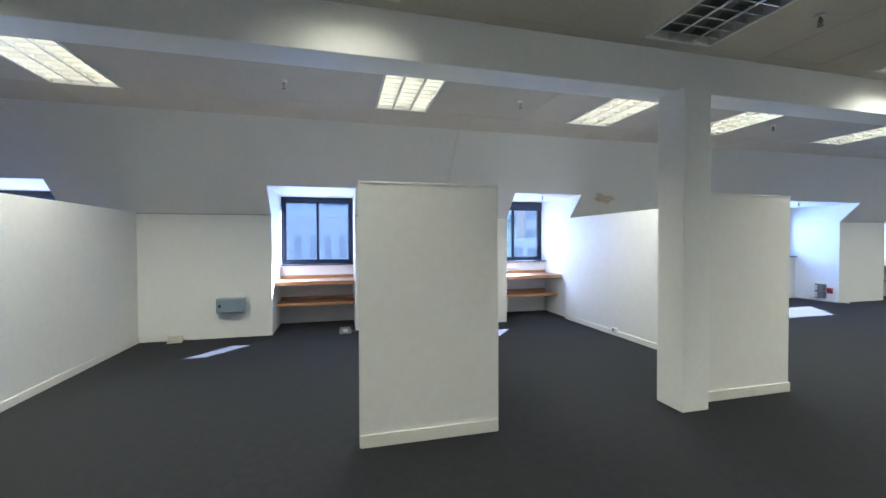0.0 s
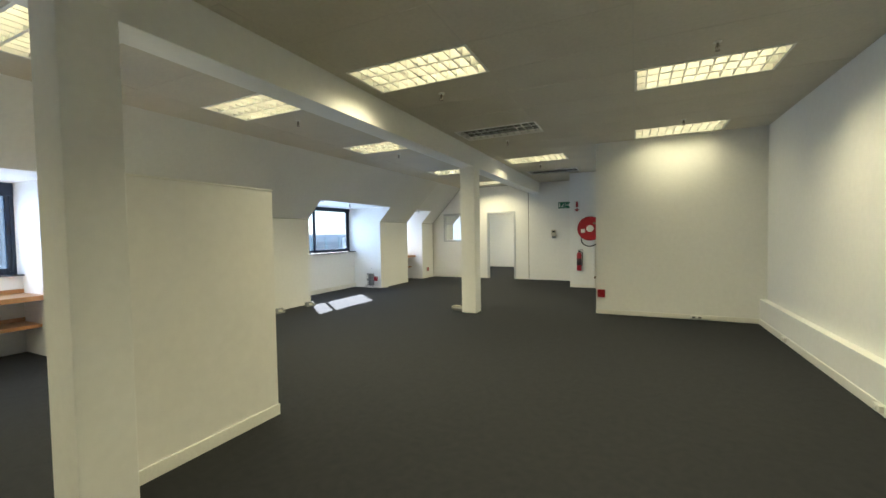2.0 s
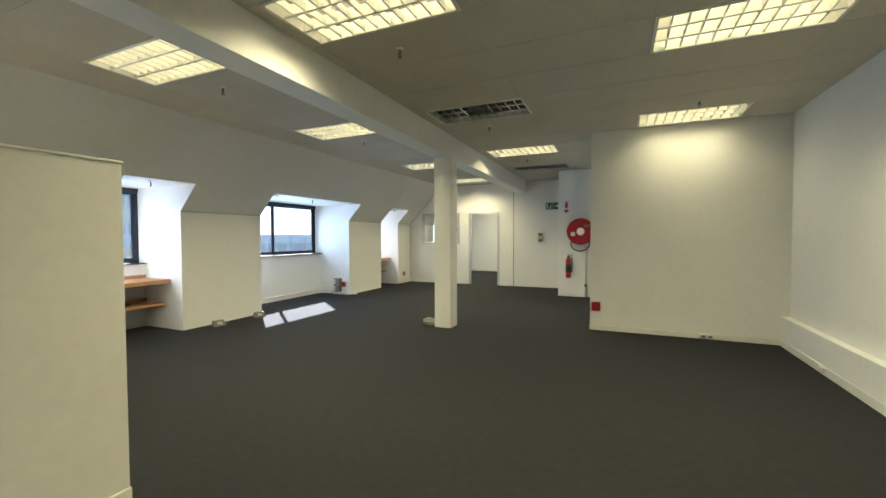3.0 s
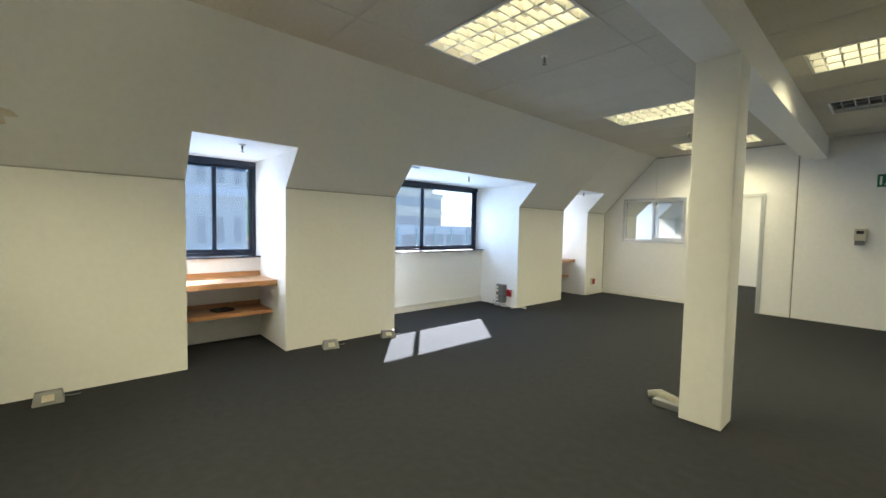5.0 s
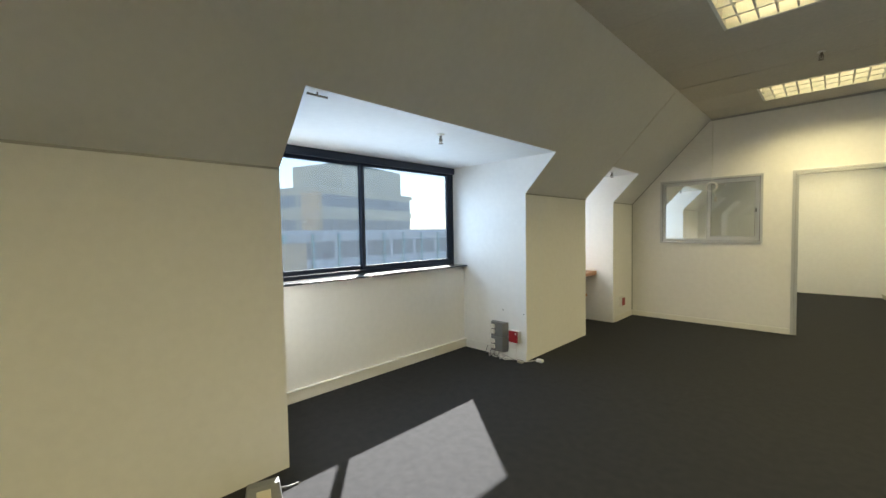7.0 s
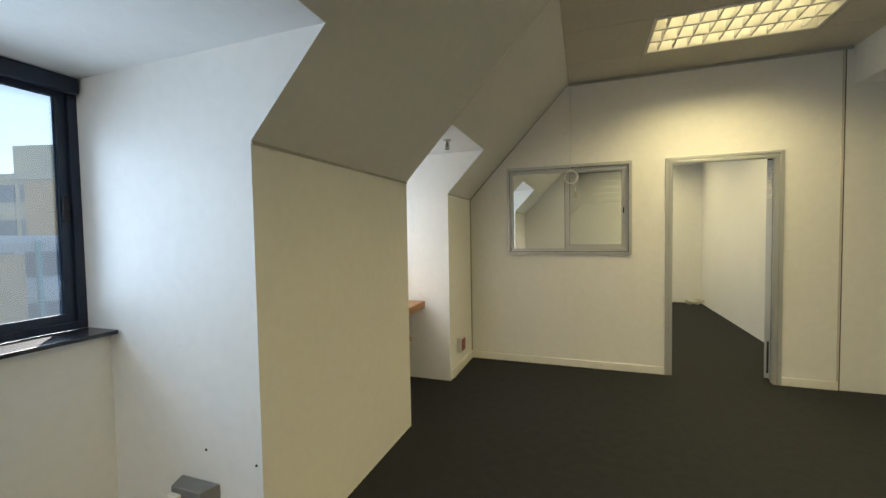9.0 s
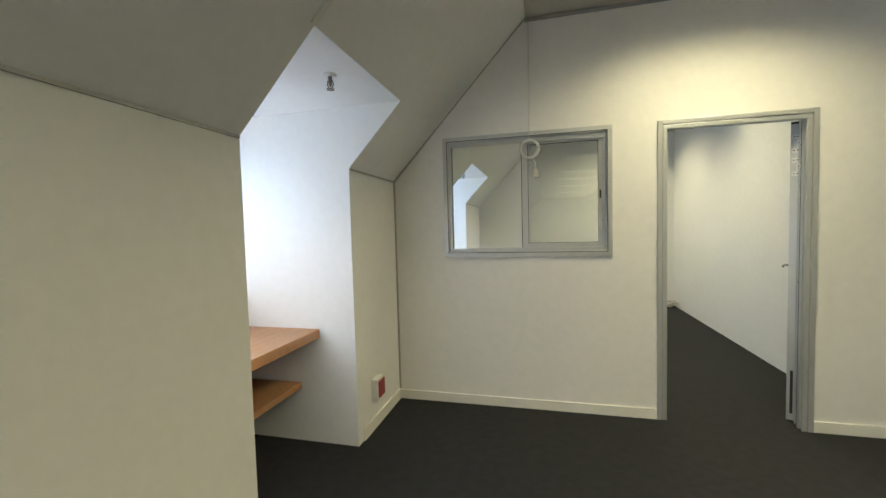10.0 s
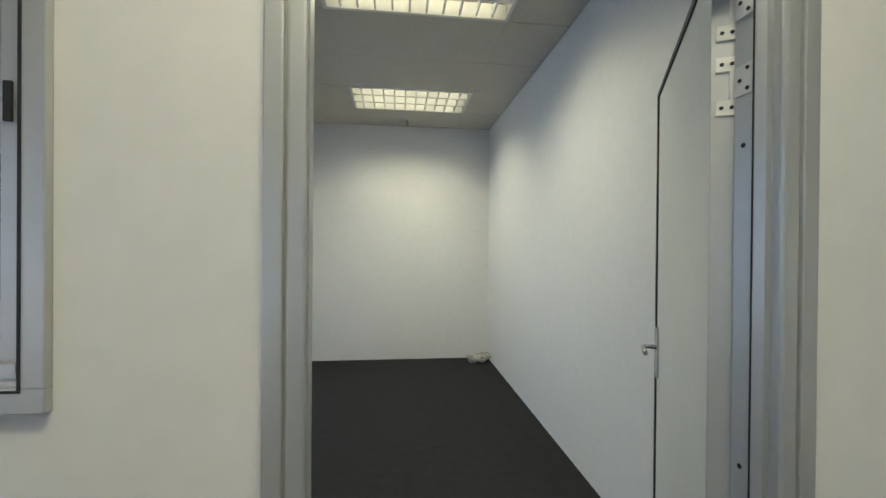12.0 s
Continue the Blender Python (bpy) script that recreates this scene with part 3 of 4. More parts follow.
part("lead", tubes([(0.0, 0.012, 0.06), (0.002, 0.012, 0.30), (0.005, 0.024, 0.945)], 0.003, 6), WHITE, t)
part("drop", tubes([(0.02, 0.0, -0.06), (0.045, 0.0, -0.10), (0.05, 0.0, -0.16)], 0.004, 6), WHITE, t)
part("switch", boxes((0.035, 0.068, -0.012, 0.012, -0.215, -0.15)), BEIGE, t, bevel=0.004)

t = thing("door_1", "open white office door in a silver aluminium frame", "door", kind="structure")
bm = boxes((GX0, GX0 + 0.03, -0.016, 0.0, 0, GZ), (GX1 - 0.03, GX1, -0.016, 0.0, 0, GZ), (GX0 + 0.03, GX1 - 0.03, -0.016, 0.0, GZ - 0.03, GZ))
part("architrave", bm, ALU, t, bevel=0.003)
bm = boxes((GX0, GX0 + 0.045, 0.0, 0.115, 0, GZ), (GX1 - 0.045, GX1, 0.0, 0.115, 0, GZ), (GX0 + 0.045, GX1 - 0.045, 0.0, 0.115, GZ - 0.045, GZ))
part("door_frame", bm, ALU, t, bevel=0.003)
part("jamb_gasket", boxes((GX1 - 0.0595, GX1 - 0.058, 0.0555, 0.0585, 0, GZ - 0.058)), DARK, t, "dark seal along the stop")
# grey strips between architrave and bead, coloured as the gap's shadow
part("groove", boxes((GX0 + 0.030, GX0 + 0.034, -0.006, -0.0005, 0, GZ - 0.03), (GX1 - 0.034, GX1 - 0.030, -0.006, -0.0005, 0, GZ - 0.03)), TRIM, t, "grey strip painted as a groove's shadow")
part("bead", boxes((GX0 + 0.034, GX0 + 0.062, -0.012, 0.0, 0, GZ - 0.062), (GX1 - 0.062, GX1 - 0.034, -0.012, 0.0, 0, GZ - 0.062), (GX0 + 0.034, GX1 - 0.034, -0.012, 0.0, GZ - 0.062, GZ - 0.034)), ALU, t, bevel=0.004)
part("stop", boxes((GX0 + 0.045, GX0 + 0.058, 0.03, 0.06, 0, GZ - 0.045), (GX1 - 0.058, GX1 - 0.045, 0.03, 0.06, 0, GZ - 0.045), (GX0 + 0.058, GX1 - 0.058, 0.03, 0.06, GZ - 0.058, GZ - 0.045)), ALU, t)
# the leaf swings about the far edge of the frame
HX, HY = 2.838, 0.125
ang = math.degrees(math.atan2(0.9 - HY, 3.25 - HX))
leaf = part("leaf", boxes((0.0, 0.842, -0.0, 0.038, 0.012, 2.03)), DOORSKIN, t, "pale grey-white leaf", bevel=0.002)
leaf.matrix_local = pose(HX, HY, 0, 0, 0, ang)
part("hinge_edge", boxes((-0.006, 0.0, -0.006, 0.044, 0.012, 2.035)), ALU, leaf, "brushed aluminium edge")
part("edge_seal", boxes((0.842, 0.870, -0.003, 0.043, 0.012, 2.05), (0.0, 0.842, -0.003, 0.043, 2.03, 2.05)), DARK, leaf, "black rubber edge seal")
for zz in (0.98, 1.62):
    part("screw_hole", tubes([(GX1 - 0.045, 0.092, zz), (GX1 - 0.0465, 0.092, zz)], 0.005, 8), DARK, t)
part("kick_gap", boxes((-0.009, -0.006, 0.010, 0.026, 0.06, 0.36)), DARK, leaf)
for z in (1.69, 1.845):
    bm = boxes((-0.010, -0.006, -0.004, 0.036, z, z + 0.03), (-0.010, -0.006, -0.004, 0.036, z + 0.09, z + 0.12), (-0.010, -0.006, -0.004, 0.012, z + 0.03, z + 0.09))
    hinge = part("hinge", bm, HINGE, leaf, "steel butt hinge")
    part("pin", tubes([(-0.012, -0.008, z), (-0.012, -0.008, z + 0.12)], 0.008, 8), HINGE, hinge)
    plate = part("frame_plate", boxes((GX1 - 0.049, GX1 - 0.045, 0.070, 0.112, z + 0.03, z + 0.09)), HINGE, t, "satin hinge plate on the jamb")
    for yy, zz in ((0.08, z + 0.04), (0.098, z + 0.06), (0.08, z + 0.08)):
        part("screw", tubes([(GX1 - 0.049, yy, zz), (GX1 - 0.051, yy, zz)], 0.004, 8), DARK, plate)
    for zz in (z + 0.015, z + 0.105):
        for yy in (0.008, 0.026):
            part("screw", tubes([(-0.0098, yy, zz), (-0.0115, yy, zz)], 0.004, 8), DARK, hinge)
for s, y in ((1, 0.038), (-1, 0.0)):
    plate = part("handle_plate", boxes((0.785, 0.825, min(y, y + s * 0.008), max(y, y + s * 0.008), 0.90, 1.10)), STEEL, leaf, "chrome back plate")
    part("lever", tubes([(0.805, y, 1.02), (0.805, y + s * 0.045, 1.02), (0.79, y + s * 0.055, 1.02), (0.70, y + s * 0.055, 1.015)], 0.009, 8), STEEL, plate, "chrome lever")

# ---------------------------------------------------------------- things on walls and floor
t = thing("ceiling_hook", "small dark hook rod at the edge of the dormer ceiling", "hook", (DX - 0.05, -5.70, DTOP))
part("rod", tubes([(0.0, 0.0, -0.018), (0.0, 0.06, -0.018), (0.0, 0.12, -0.018)], 0.006, 8), BRASS, t)
part("stem", tubes([(0, 0.06, 0.0), (0, 0.06, -0.018)], 0.005, 8), BRASS, t)

# stacked grey sockets and the red isolator beside the wide dormer
YC = -3.12
t = thing("power_outlet", "stacked dark grey surface socket box with white plugs", "socket", (-0.34, YC, 0.0))
for z in (0.06, 0.225):
    bm = bmesh.new()
    vs = box(bm, -0.11, 0.11, -0.075, 0, z, z + 0.16)
    for vert in vs:
        if vert.co.y < -0.05:
            vert.co.x *= 0.72
    body = part("body", bm, GREYBOX, t, bevel=0.005)
    for dz in (0.03, 0.09):
        part("plug", boxes((-0.078, -0.022, -0.098, -0.074, z + dz, z + dz + 0.045)), WHITE, body, "white switched socket", bevel=0.004)
t = thing("wall_hole", "small dark screw hole in the dormer cheek", "hole", (0, YC, 0), group="screw holes", kind="structure")
part("plug", tubes([(-0.30, -0.001, 0.52), (-0.30, -0.003, 0.52)], 0.006, 8), DARK, t)
part("plug", tubes([(-0.03, -0.001, 0.50), (-0.03, -0.003, 0.50)], 0.006, 8), DARK, t)
t = thing("isolator_switch", "red square isolator on a white back box", "switch", (-0.135, YC, 0.19))
part("back_box", boxes((-0.055, 0.065, -0.04, 0, 0, 0.125)), WHITE, t, bevel=0.004)
part("face", boxes((-0.06, 0.05, -0.052, -0.04, -0.002, 0.122)), RED, t, bevel=0.003)
part("warning_mark", boxes((0.02, 0.038, -0.0535, -0.052, 0.088, 0.105)), WHITE, t, "small white mark")
part("lead", tubes([(0.01, -0.01, 0.0), (0.012, -0.008, -0.1), (0.0, -0.02, -0.18)], 0.004, 6), WHITE, t)
rnd = random.Random(5)
t = thing("loose_cables", "tangle of loose white cables lying on the carpet", "cables", (-0.27, YC - 0.035, 0.0))
for k in range(11):
    x0, x1 = -0.25 + 0.02 * k, 0.06 + 0.022 * k
    sag, drop = rnd.uniform(0.03, 0.11), rnd.uniform(0.05, 0.09)
    pts = [(x0, 0.028, drop)]
    for j in range(9):
        u = j / 8
        pts.append((x0 + (x1 - x0) * u + 0.02 * math.sin(5 * u + k), -0.015 - sag * math.sin(math.pi * u) + 0.012 * math.sin(7 * u + 2 * k), 0.007 + 0.035 * rnd.random() * math.sin(math.pi * u)))
    part("cable", tubes(pts, 0.004, 6), WHITE if k % 3 else GREYBOX, t)
part("plug", boxes((0.36, 0.43, 0.07, 0.115, 0.004, 0.034)), WHITE, t, bevel=0.005)
part("plug_lead", tubes([(0.2, -0.03, 0.008), (0.30, -0.01, 0.012), (0.33, 0.05, 0.014), (0.365, 0.09, 0.016)], 0.005, 6), WHITE, t)
part("junction", boxes((0.22, 0.28, -0.075, -0.04, 0.002, 0.022)), BEIGE, t, bevel=0.003)


def floor_outlet(x, y, rz, label, mat):
    t = thing("floor_outlet", label, "socket", (x, y, 0), group="floor outlets", rz=rz)
    bm = bmesh.new()
    vs = box(bm, -0.09, 0.09, -0.06, 0.07, 0, 0.085)
    for vert in vs:
        if vert.co.z > 0.04:
            vert.co.y = 0.05 if vert.co.y > 0 else 0.0
            vert.co.x *= 0.86
    part("body", bm, mat, t, bevel=0.006)
    fc = part("socket_face", boxes((-0.035, 0.035, -0.005, 0.005, -0.028, 0.028)), BEIGE, t, "pale socket plate", bevel=0.003)
    fc.matrix_local = pose(0.0, -0.034, 0.046, -54, 0, 0)
    part("lead", tubes([(0.08, 0.05, 0.02), (0.13, 0.06, 0.008), (0.18, 0.075, 0.006)], 0.005, 6), GREYBOX, t)


for x, y, rz in ((0.19, -6.73, 78), (0.20, -5.96, 70), (0.18, -9.02, 90), (0.13, -13.73, 90)):
    floor_outlet(x, y, rz, "grey wedge-shaped floor outlet box on the carpet", GREYBOX)
floor_outlet(0.10, -16.02, 95, "pale wedge-shaped floor outlet by the knee wall", BEIGE)
t = thing("cable_cover", "grey cable cover and pale cable bundle at the column", "cable cover", (3.22, -5.30, 0))
bm = tubes([(-0.14, 0.02, 0.035), (-0.06, 0.04, 0.05), (0.05, 0.0, 0.045), (0.14, -0.02, 0.04)], [0.03, 0.045, 0.045, 0.03], 10)
part("bundle", bm, BUNDLE, t)
part("body", boxes((-0.07, 0.13, -0.10, -0.02, 0, 0.055)), GREYBOX, t, bevel=0.012)

t = thing("wall_cabinet", "small blue-grey enamel box on the knee wall", "electric box", (0.0, -15.315, 0.38))
part("body", boxes((0, 0.12, -0.185, 0.185, 0, 0.20)), BLUEBOX, t, bevel=0.006)
part("lid", boxes((0.12, 0.13, -0.178, 0.178, 0.008, 0.192)), BLUEBOX, t, bevel=0.004)
part("catch", boxes((0.13, 0.14, -0.15, -0.12, 0.08, 0.12)), DARK, t)

t = thing("red_socket", "white socket box with a red face", "socket", (0.0, -0.50, 0.22))
part("body", boxes((0, 0.05, -0.06, 0.06, 0, 0.14)), WHITE, t, bevel=0.005)
part("face", boxes((0.05, 0.058, -0.05, 0.05, 0.012, 0.128)), RED, t, bevel=0.003)
t = thing("red_socket", "red square socket on the service wall", "socket", (5.665, -4.715, 0.29))
part("body", boxes((-0.06, 0.06, -0.045, 0, 0, 0.13)), RED, t, bevel=0.005)
part("face", boxes((-0.03, 0.03, -0.052, -0.045, 0.03, 0.1)), RED, t, bevel=0.002)
t = thing("skirting_socket", "small white socket on the skirting", "socket", (7.06, -4.727, 0.02))
part("body", boxes((-0.085, 0.085, -0.04, 0, 0, 0.05)), WHITE, t, bevel=0.006)
for x in (-0.04, 0.04):
    part("plug", boxes((x - 0.02, x + 0.02, -0.055, -0.04, 0.01, 0.04)), GREYBOX, t, bevel=0.003)
for y in (-5.9, -8.0):
    t = thing("skirting_socket", "small white socket on the ledge", "socket", (7.848, y, 0.03))
    part("body", boxes((-0.03, 0, -0.05, 0.05, 0, 0.05)), WHITE, t, bevel=0.005)
    part("plug", boxes((-0.04, -0.03, -0.02, 0.02, 0.01, 0.04)), WHITE, t, bevel=0.003)
t = thing("skirting_socket", "small white socket on the screen wall", "socket", (1.35, -9.912, 0.06))
part("body", boxes((-0.05, 0.05, -0.03, 0, 0, 0.06)), WHITE, t, bevel=0.005)
part("plug", boxes((-0.02, 0.02, -0.04, -0.03, 0.01, 0.05)), GREYBOX, t, bevel=0.003)

# exit signs, reader, hose reel, extinguisher
for x0, kind in ((4.165, "run"), (4.365, "arrow")):
    t = thing("exit_sign", "green emergency exit sign with a white pictogram", "sign", (x0, 0, 2.12), group="exit signs")
    part("plate", boxes((0, 0.19, -0.006, 0, 0, 0.185)), GREEN, t)
    if kind == "arrow":
        bm = boxes((0.03, 0.11, -0.009, -0.006, 0.08, 0.105))
        prism(bm, [(0.10, 0.04), (0.165, 0.0925), (0.10, 0.145)], -0.009, -0.006)
    else:
        bm = boxes((0.025, 0.05, -0.009, -0.006, 0.03, 0.155))
        prism(bm, [(0.07, 0.03), (0.09, 0.03), (0.16, 0.12), (0.14, 0.13)], -0.009, -0.006)
        prism(bm, [(0.10, 0.03), (0.16, 0.03), (0.16, 0.05), (0.11, 0.05)], -0.009, -0.006)
    part("pictogram", bm, WHITE, t, "plain white shapes")
t = thing("access_reader", "beige wall-mounted access reader with a dark base", "reader", (4.03, 0, 1.25))
part("case", boxes((-0.065, 0.065, -0.06, 0, 0.07, 0.25)), BEIGE, t, bevel=0.008)
part("base", boxes((-0.055, 0.055, -0.05, 0, 0.0, 0.07)), GREYBOX, t, bevel=0.008)
part("display", boxes((-0.04, 0.04, -0.064, -0.06, 0.17, 0.22)), DARK, t)
t = thing("door_pull", "small dark lock plate on the wall edge", "lock", (4.62, 0, 1.28))
part("plate", boxes((-0.02, 0.02, -0.012, 0, 0, 0.12)), GREYBOX, t, bevel=0.003)
t = thing("fire_sign", "white fire point sign with a red downward arrow", "sign", (4.86, -1.4, 1.92))
part("plate", boxes((-0.075, 0.075, -0.005, 0, 0, 0.30)), WHITE, t)
bm = boxes((-0.02, 0.02, -0.008, -0.005, 0.06, 0.10))
prism(bm, [(-0.06, 0.08), (0.0, 0.015), (0.06, 0.08)], -0.008, -0.005)
prism(bm, [(-0.03, 0.13), (0.03, 0.13), (0.025, 0.26), (0.0, 0.285), (-0.025, 0.26)], -0.008, -0.005)
part("arrow", bm, RED, t, "red arrow and flame shape")

RX, RZ = 5.20, 1.50
t = thing("hose_reel", "red fire hose reel with a black hose", "fire hose reel", (RX, -1.4, RZ))
part("bracket", boxes((-0.05, 0.05, -0.10, 0, -0.12, 0.12)), RED, t, bevel=0.005)
for y in (-0.30, -0.11):
    bm = tubes([(0, y, 0), (0, y - 0.012, 0)], 0.29, 32)
    part("disc", bm, RED, t, bevel=0)
    ring = bmesh.new()
    tube(ring, [(0.285 * math.cos(u * math.tau / 32), y - 0.006, 0.285 * math.sin(u * math.tau / 32)) for u in range(33)], 0.014, 8)
    part("rim", ring, RED, t)
bm = bmesh.new()
for k in range(5):
    for r in (0.15, 0.19, 0.23):
        tube(bm, [(r * math.cos(u * math.tau / 24), -0.135 - 0.032 * k, r * math.sin(u * math.tau / 24)) for u in range(25)], 0.017, 6)
part("hose", bm, DARK, t, "black rubber hose")
part("hub", tubes([(0, -0.31, 0), (0, -0.335, 0), (0, -0.345, 0)], [0.085, 0.085, 0.06], 20), WHITE, t, "pale round hub label")
part("warning_label", boxes((0.07, 0.20, -0.316, -0.312, 0.10, 0.15)), BRASS, t, "yellowish label")
part("label_plate", boxes((-0.21, -0.12, -0.316, -0.312, -0.10, -0.01)), WHITE, t, "white instruction label")
part("loop", tubes([(-0.2, -0.2, -0.21)] + [(-0.02 + 0.2 * math.cos(math.pi + u * math.pi / 8), -0.2, -0.27 - 0.17 * math.sin(u * math.pi / 8)) for u in range(9)] + [(0.18, -0.2, -0.2)], 0.014, 8), DARK, t)
part("supply_pipe", tubes([(0.10, -0.035, -1.5), (0.10, -0.035, -0.05), (0.05, -0.06, 0.0)], 0.022, 10), WHITE, t, "white water pipe")
part("valve", tubes([(0.10, -0.035, -1.22), (0.10, -0.07, -1.22), (0.10, -0.11, -1.22)], [0.03, 0.025, 0.035], 10), BRASS, t)

t = thing("fire_extinguisher", "red fire extinguisher hanging on the wall", "fire extinguisher", (4.915, -1.4, 0.44))
r = 0.058
part("cylinder", tubes([(0, -0.075, 0.0), (0, -0.075, 0.012), (0, -0.075, 0.40), (0, -0.075, 0.44), (0, -0.075, 0.47)], [0.05, r, r, 0.045, 0.022], 18), RED, t)
part("label_band", tubes([(0, -0.075, 0.14), (0, -0.075, 0.31)], r + 0.0015, 18), DARK, t, "dark instruction label")
part("valve", boxes((-0.02, 0.02, -0.095, -0.055, 0.465, 0.51)), DARK, t, bevel=0.004)
part("lever", boxes((-0.012, 0.10, -0.085, -0.068, 0.515, 0.53)), DARK, t, bevel=0.003)
part("hose", tubes([(0.02, -0.08, 0.49), (0.075, -0.085, 0.46), (0.085, -0.085, 0.30), (0.07, -0.085, 0.12)], 0.011, 8), DARK, t)
part("bracket", boxes((-0.03, 0.03, -0.02, 0, 0.3, 0.42)), DARK, t)

# bare patch on the slope, cable heap in the office
bm = bmesh.new()
rnd = random.Random(11)
ring = []
for u in range(22):
    q = u * math.tau / 22
    s, c = math.sin(q) * 0.07 * rnd.uniform(0.5, 1.2), math.cos(q) * 0.27 * rnd.uniform(0.6, 1.1)
    z = 2.13 + s - 0.12 * c
    ring.append(bm.verts.new((slope_x(z) + 0.002, -9.35 + c, z - 0.002)))
bm.faces.new(ring)
tagged(new("plaster_patch", mesh_of(bm, "plaster_patch", STAIN)), "tan bare plaster patch on the sloping soffit", "wall damage", kind="structure")
t = thing("cable_heap", "heap of pale loose cable lying in the corner", "cables", (3.14, 4.22, 0))
for k in range(6):
    rr = 0.05 + 0.012 * k
    part("loop", tubes([(rr * 1.5 * math.cos(u * math.tau / 14) + 0.01 * k - 0.03, rr * math.sin(u * math.tau / 14) - 0.02, 0.012 + 0.012 * k + 0.02 * math.sin(u * 1.3 + k)) for u in range(15)], 0.007, 6), BEIGE, t)
part("socket", boxes((-0.06, 0.03, -0.02, 0.03, 0.03, 0.075)), WHITE, t, bevel=0.005)

# ---------------------------------------------------------------- outside
G = -14.0


def ground():
    bm = bmesh.new()
    vs = [bm.verts.new((x, y, G)) for x, y in ((-3000, -3000), (3000, -3000), (3000, 3000), (-3000, 3000))]
    bm.faces.new(vs)
    solid("ground", bm, ASPHALT, "grey city ground far below the windows", "ground")


ground()


def office_block(label, x, y, w, d, top, storey, bay, fill, tall, wall, band, rz, ledge=0.8, fins=0, piers=(), end_piers=(), penthouse=0.0):
    """A block whose long front faces +x before the turn rz; rows of windows on the front and on its near end."""
    t = thing("office_building", label, "building", (x, y, G), rz=rz)
    H = top - G
    part("wall", boxes((-d, 0, -w / 2, w / 2, 0, H)), wall, t)
    part("roof", boxes((-d - 0.3, 0.3, -w / 2 - 0.3, w / 2 + 0.3, H, H + 0.5)), band, t)
    if penthouse:
        part("penthouse", boxes((-d + 1, -1.0, -w / 2 + 5.2, w / 2 - 1, H + 0.5, H + 0.5 + penthouse)), wall, t)
    n, m, e = int(H / storey), int(w / bay), int(d / bay)
    front = mesh_of(boxes((0, 0.08, -w / m * fill / 2, w / m * fill / 2, 0, storey * tall)), "window", FARGLASS)
    end = mesh_of(boxes((-w / m * fill / 2, w / m * fill / 2, -0.08, 0, 0, storey * tall)), "window", FARGLASS)
    for s in range(max(0, n - 6), n):
        z = H - (n - s) * storey + 0.3
        part("ledge", boxes((-d, 0.3, -w / 2 - 0.3, w / 2, z - 0.25, z - 0.25 + ledge)), band, t)
        for k in range(m + e):
            ob = new("window", front if k < m else end)
            ob.parent = t
            ob.location = (0, -w / 2 + (k + 0.5) * w / m, z + ledge) if k < m else (-(k - m + 0.5) * d / e, -w / 2, z + ledge)
    for yy in piers:
        part("pier", boxes((0, 0.8, yy - 1.2, yy + 1.2, 0, H - 0.6)), TAN, t, "tan rendered pier")
    for xa, xb in end_piers:
        part("pier", boxes((xa, xb, -w / 2 - 0.6, -w / 2, 0, H - 0.3)), TAN, t, "tan rendered pier")
    for k in range(fins):
        yy = -w / 2 + (k + 0.5) * w / fins
        part("fin", boxes((0.35, 0.65, yy - 0.10, yy + 0.10, 0, H + 0.2)), TEAL, t, "teal upright fin")
    return t


office_block("pale stone office building with slit windows", -22, -15.6, 28, 14, 13.5, 3.5, 0.95, 0.42, 0.44, STONE, OFFWHITE, 0, ledge=0.5)
office_block("tan and white banded office building across the street", -44.1, 26.5, 20, 11, 6.6, 3.0, 3.0, 0.96, 0.5, CREAM, CREAM, 17, end_piers=((-2.4, 0.4), (-11.2, -9.6)), penthouse=3.7)
office_block("white lower office wing with teal fins", -31, 19.5, 26, 8, 1.2, 3.2, 3.0, 0.85, 0.5, OFFWHITE, OFFWHITE, 0, fins=10, piers=(-11.1,))
office_block("plain white office block further down the street", -30, -47, 30, 16, 9, 3.4, 2.8, 0.7, 0.5, OFFWHITE, OFFWHITE, 0)
rnd = random.Random(8)
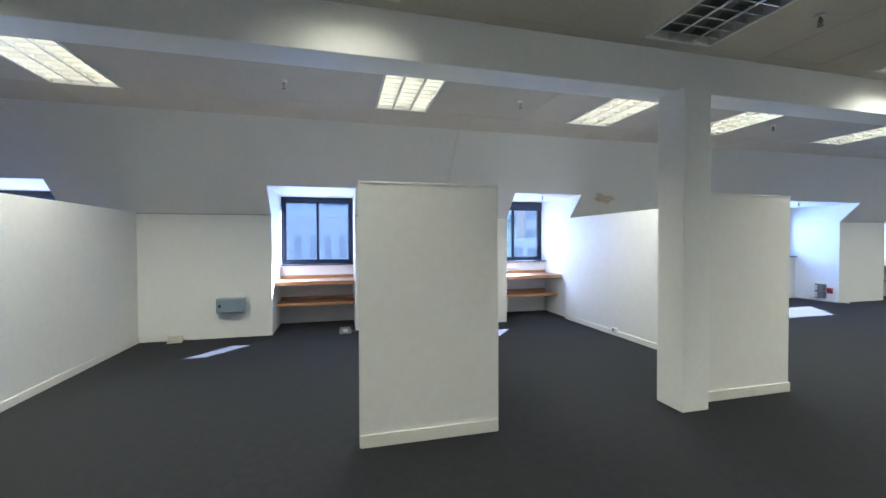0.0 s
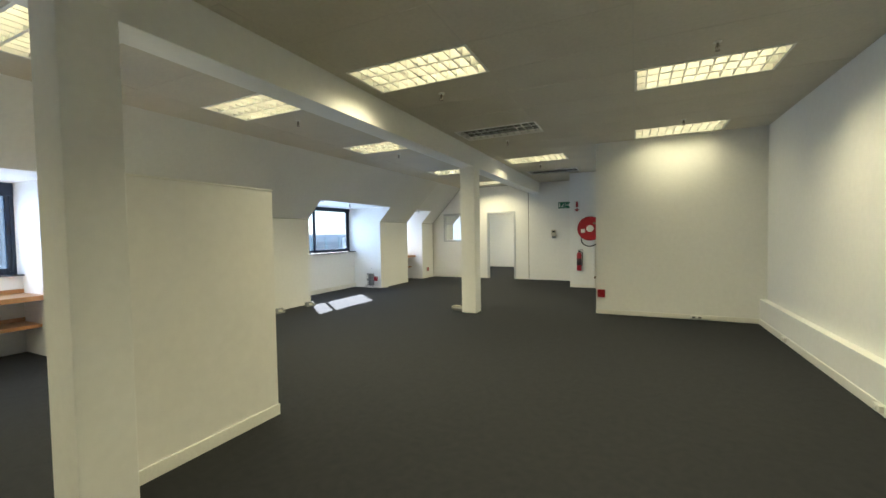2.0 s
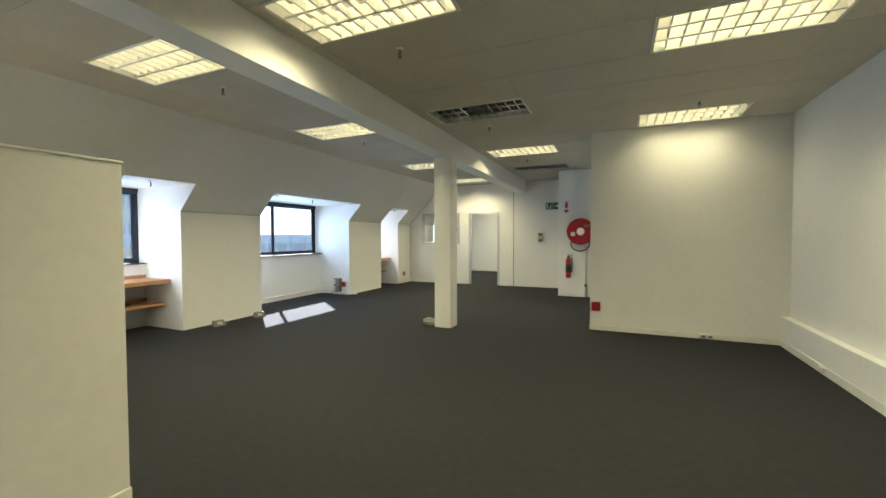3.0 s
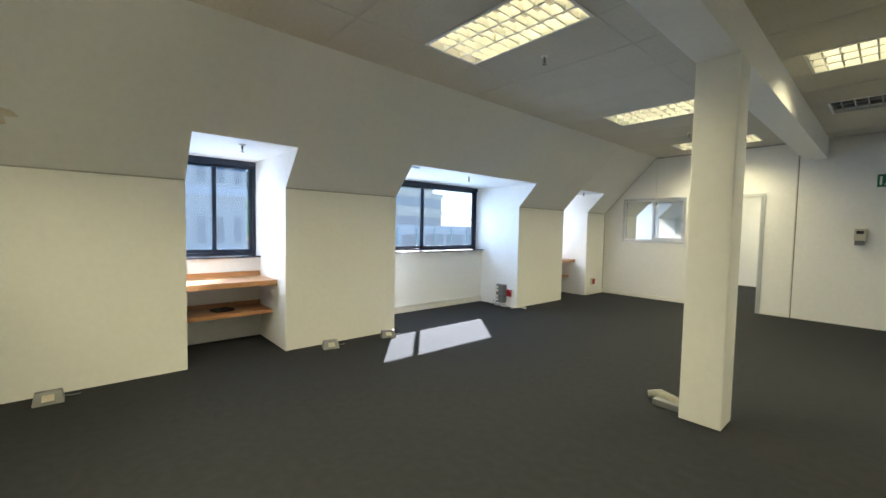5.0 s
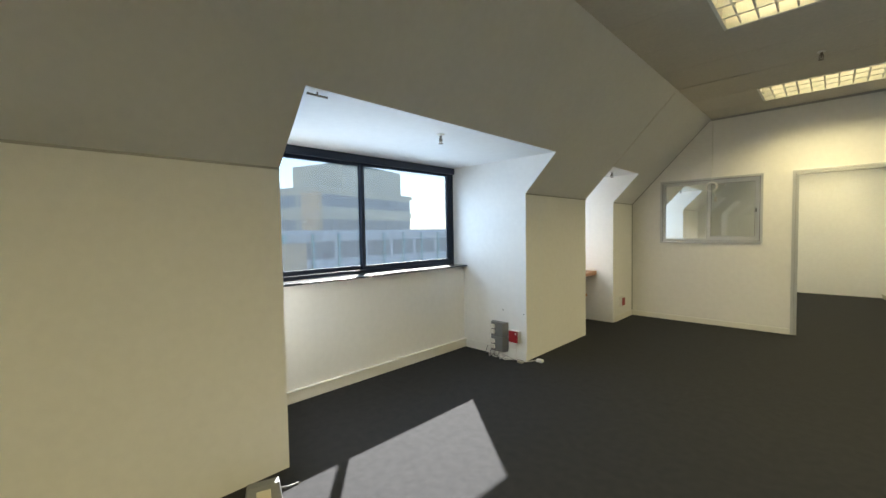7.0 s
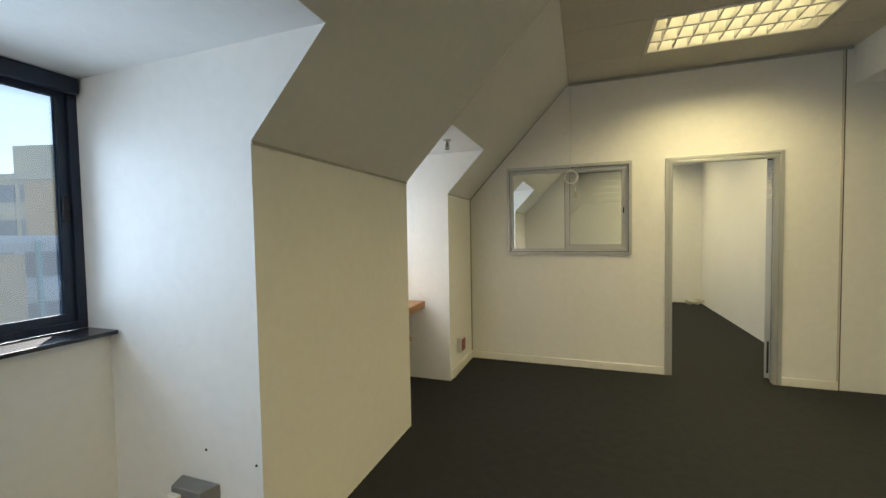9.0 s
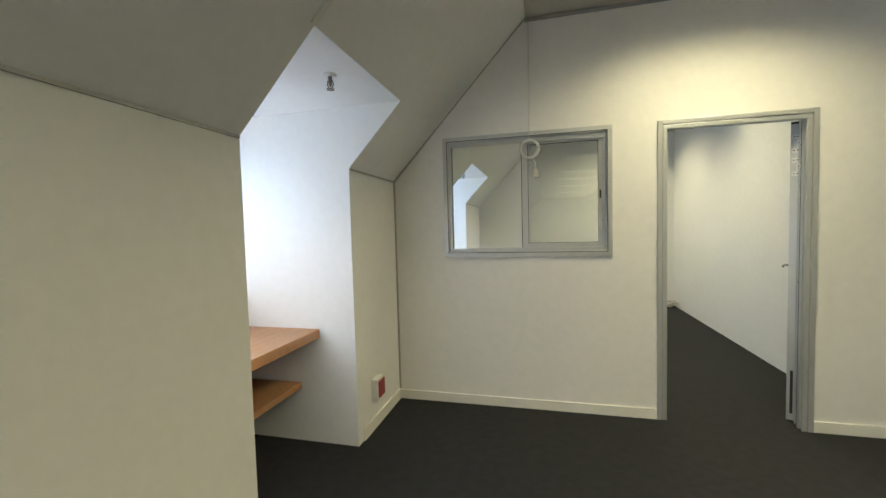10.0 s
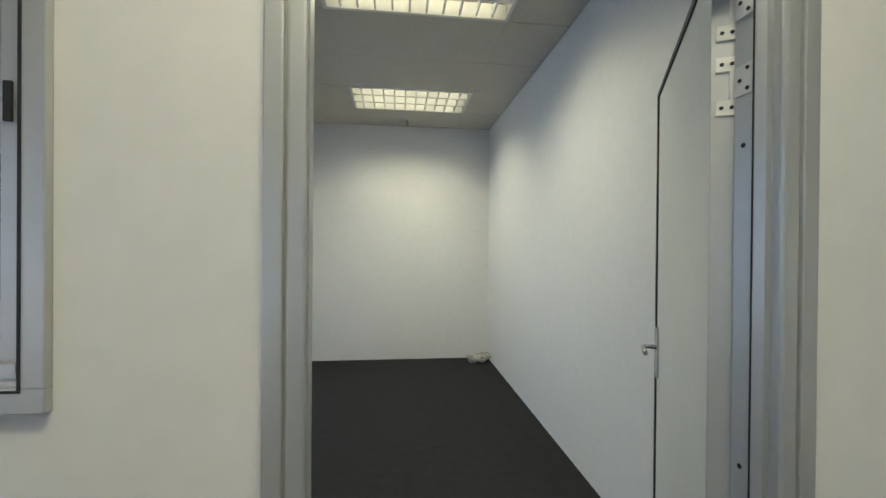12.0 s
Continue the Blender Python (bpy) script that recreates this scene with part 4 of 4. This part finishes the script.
for k in range(22):
    t = thing("house", "small pale city house with a pitched roof", "house", (-rnd.uniform(95, 210), rnd.uniform(-5, 95), G), group="city houses", rz=rnd.uniform(-30, 30))
    w, d, h = rnd.uniform(7, 14), rnd.uniform(7, 11), rnd.uniform(4, 9)
    part("wall", boxes((-d / 2, d / 2, -w / 2, w / 2, 0, h)), OFFWHITE if k % 3 else TAN, t)
    bm = bmesh.new()
    prism(bm, [(-d / 2 - 0.4, h), (d / 2 + 0.4, h), (0, h + 2.4)], -w / 2 - 0.3, w / 2 + 0.3)
    part("roof", bm, CONCRETE if k % 2 else TAN, t)
    for yy in (-w / 4, w / 4):
        part("window", boxes((d / 2, d / 2 + 0.06, yy - 0.7, yy + 0.7, h - 2.2, h - 0.8)), FARGLASS, t)

# wooded hill in the distance
bm = bmesh.new()
N = 28
grid = [[None] * (N + 1) for _ in range(N + 1)]
for i in range(N + 1):
    for j in range(N + 1):
        x, y = -620 + 400 * i / N, -120 + 420 * j / N
        e = max(0.0, 1 - ((x + 430) / 190) ** 2) * max(0.0, 1 - ((y - 80) / 210) ** 2)
        grid[i][j] = bm.verts.new((x, y, G - 1 + 62 * e + 6 * e * noise.noise(Vector((x * 0.02, y * 0.02, 3)))))
for i in range(N):
    for j in range(N):
        bm.faces.new((grid[i][j], grid[i + 1][j], grid[i + 1][j + 1], grid[i][j + 1])).smooth = True
solid("backdrop_hill", bm, HILLSIDE, "grassy wooded hill beyond the city", "hill")
rnd = random.Random(3)
verts, faces = [], []
for k in range(420):
    x, y = rnd.uniform(-440, -300), rnd.uniform(-60, 220)
    e = max(0.0, 1 - ((x + 430) / 190) ** 2) * max(0.0, 1 - ((y - 80) / 210) ** 2)
    z = G - 1 + 62 * e
    for q in range(7):
        c = Vector((x + rnd.uniform(-3, 3), y + rnd.uniform(-3, 3), z + rnd.uniform(0.5, 5)))
        s = rnd.uniform(0.9, 2.4)
        n = len(verts)
        verts += [c + Vector((s, 0, 0)), c + Vector((0, s, 0)), c + Vector((-s, 0, 0)), c + Vector((0, -s, 0)), c + Vector((0, 0, s)), c + Vector((0, 0, -s))]
        faces += [(n, n + 1, n + 4), (n + 1, n + 2, n + 4), (n + 2, n + 3, n + 4), (n + 3, n, n + 4), (n + 1, n, n + 5), (n + 2, n + 1, n + 5), (n + 3, n + 2, n + 5), (n, n + 3, n + 5)]
me = bpy.data.meshes.new("hill_trees")
me.from_pydata(verts, [], faces)
me.materials.append(LEAF)
tagged(new("hill_trees", me), "dark green trees scattered over the far hill", "trees", kind="stuff")
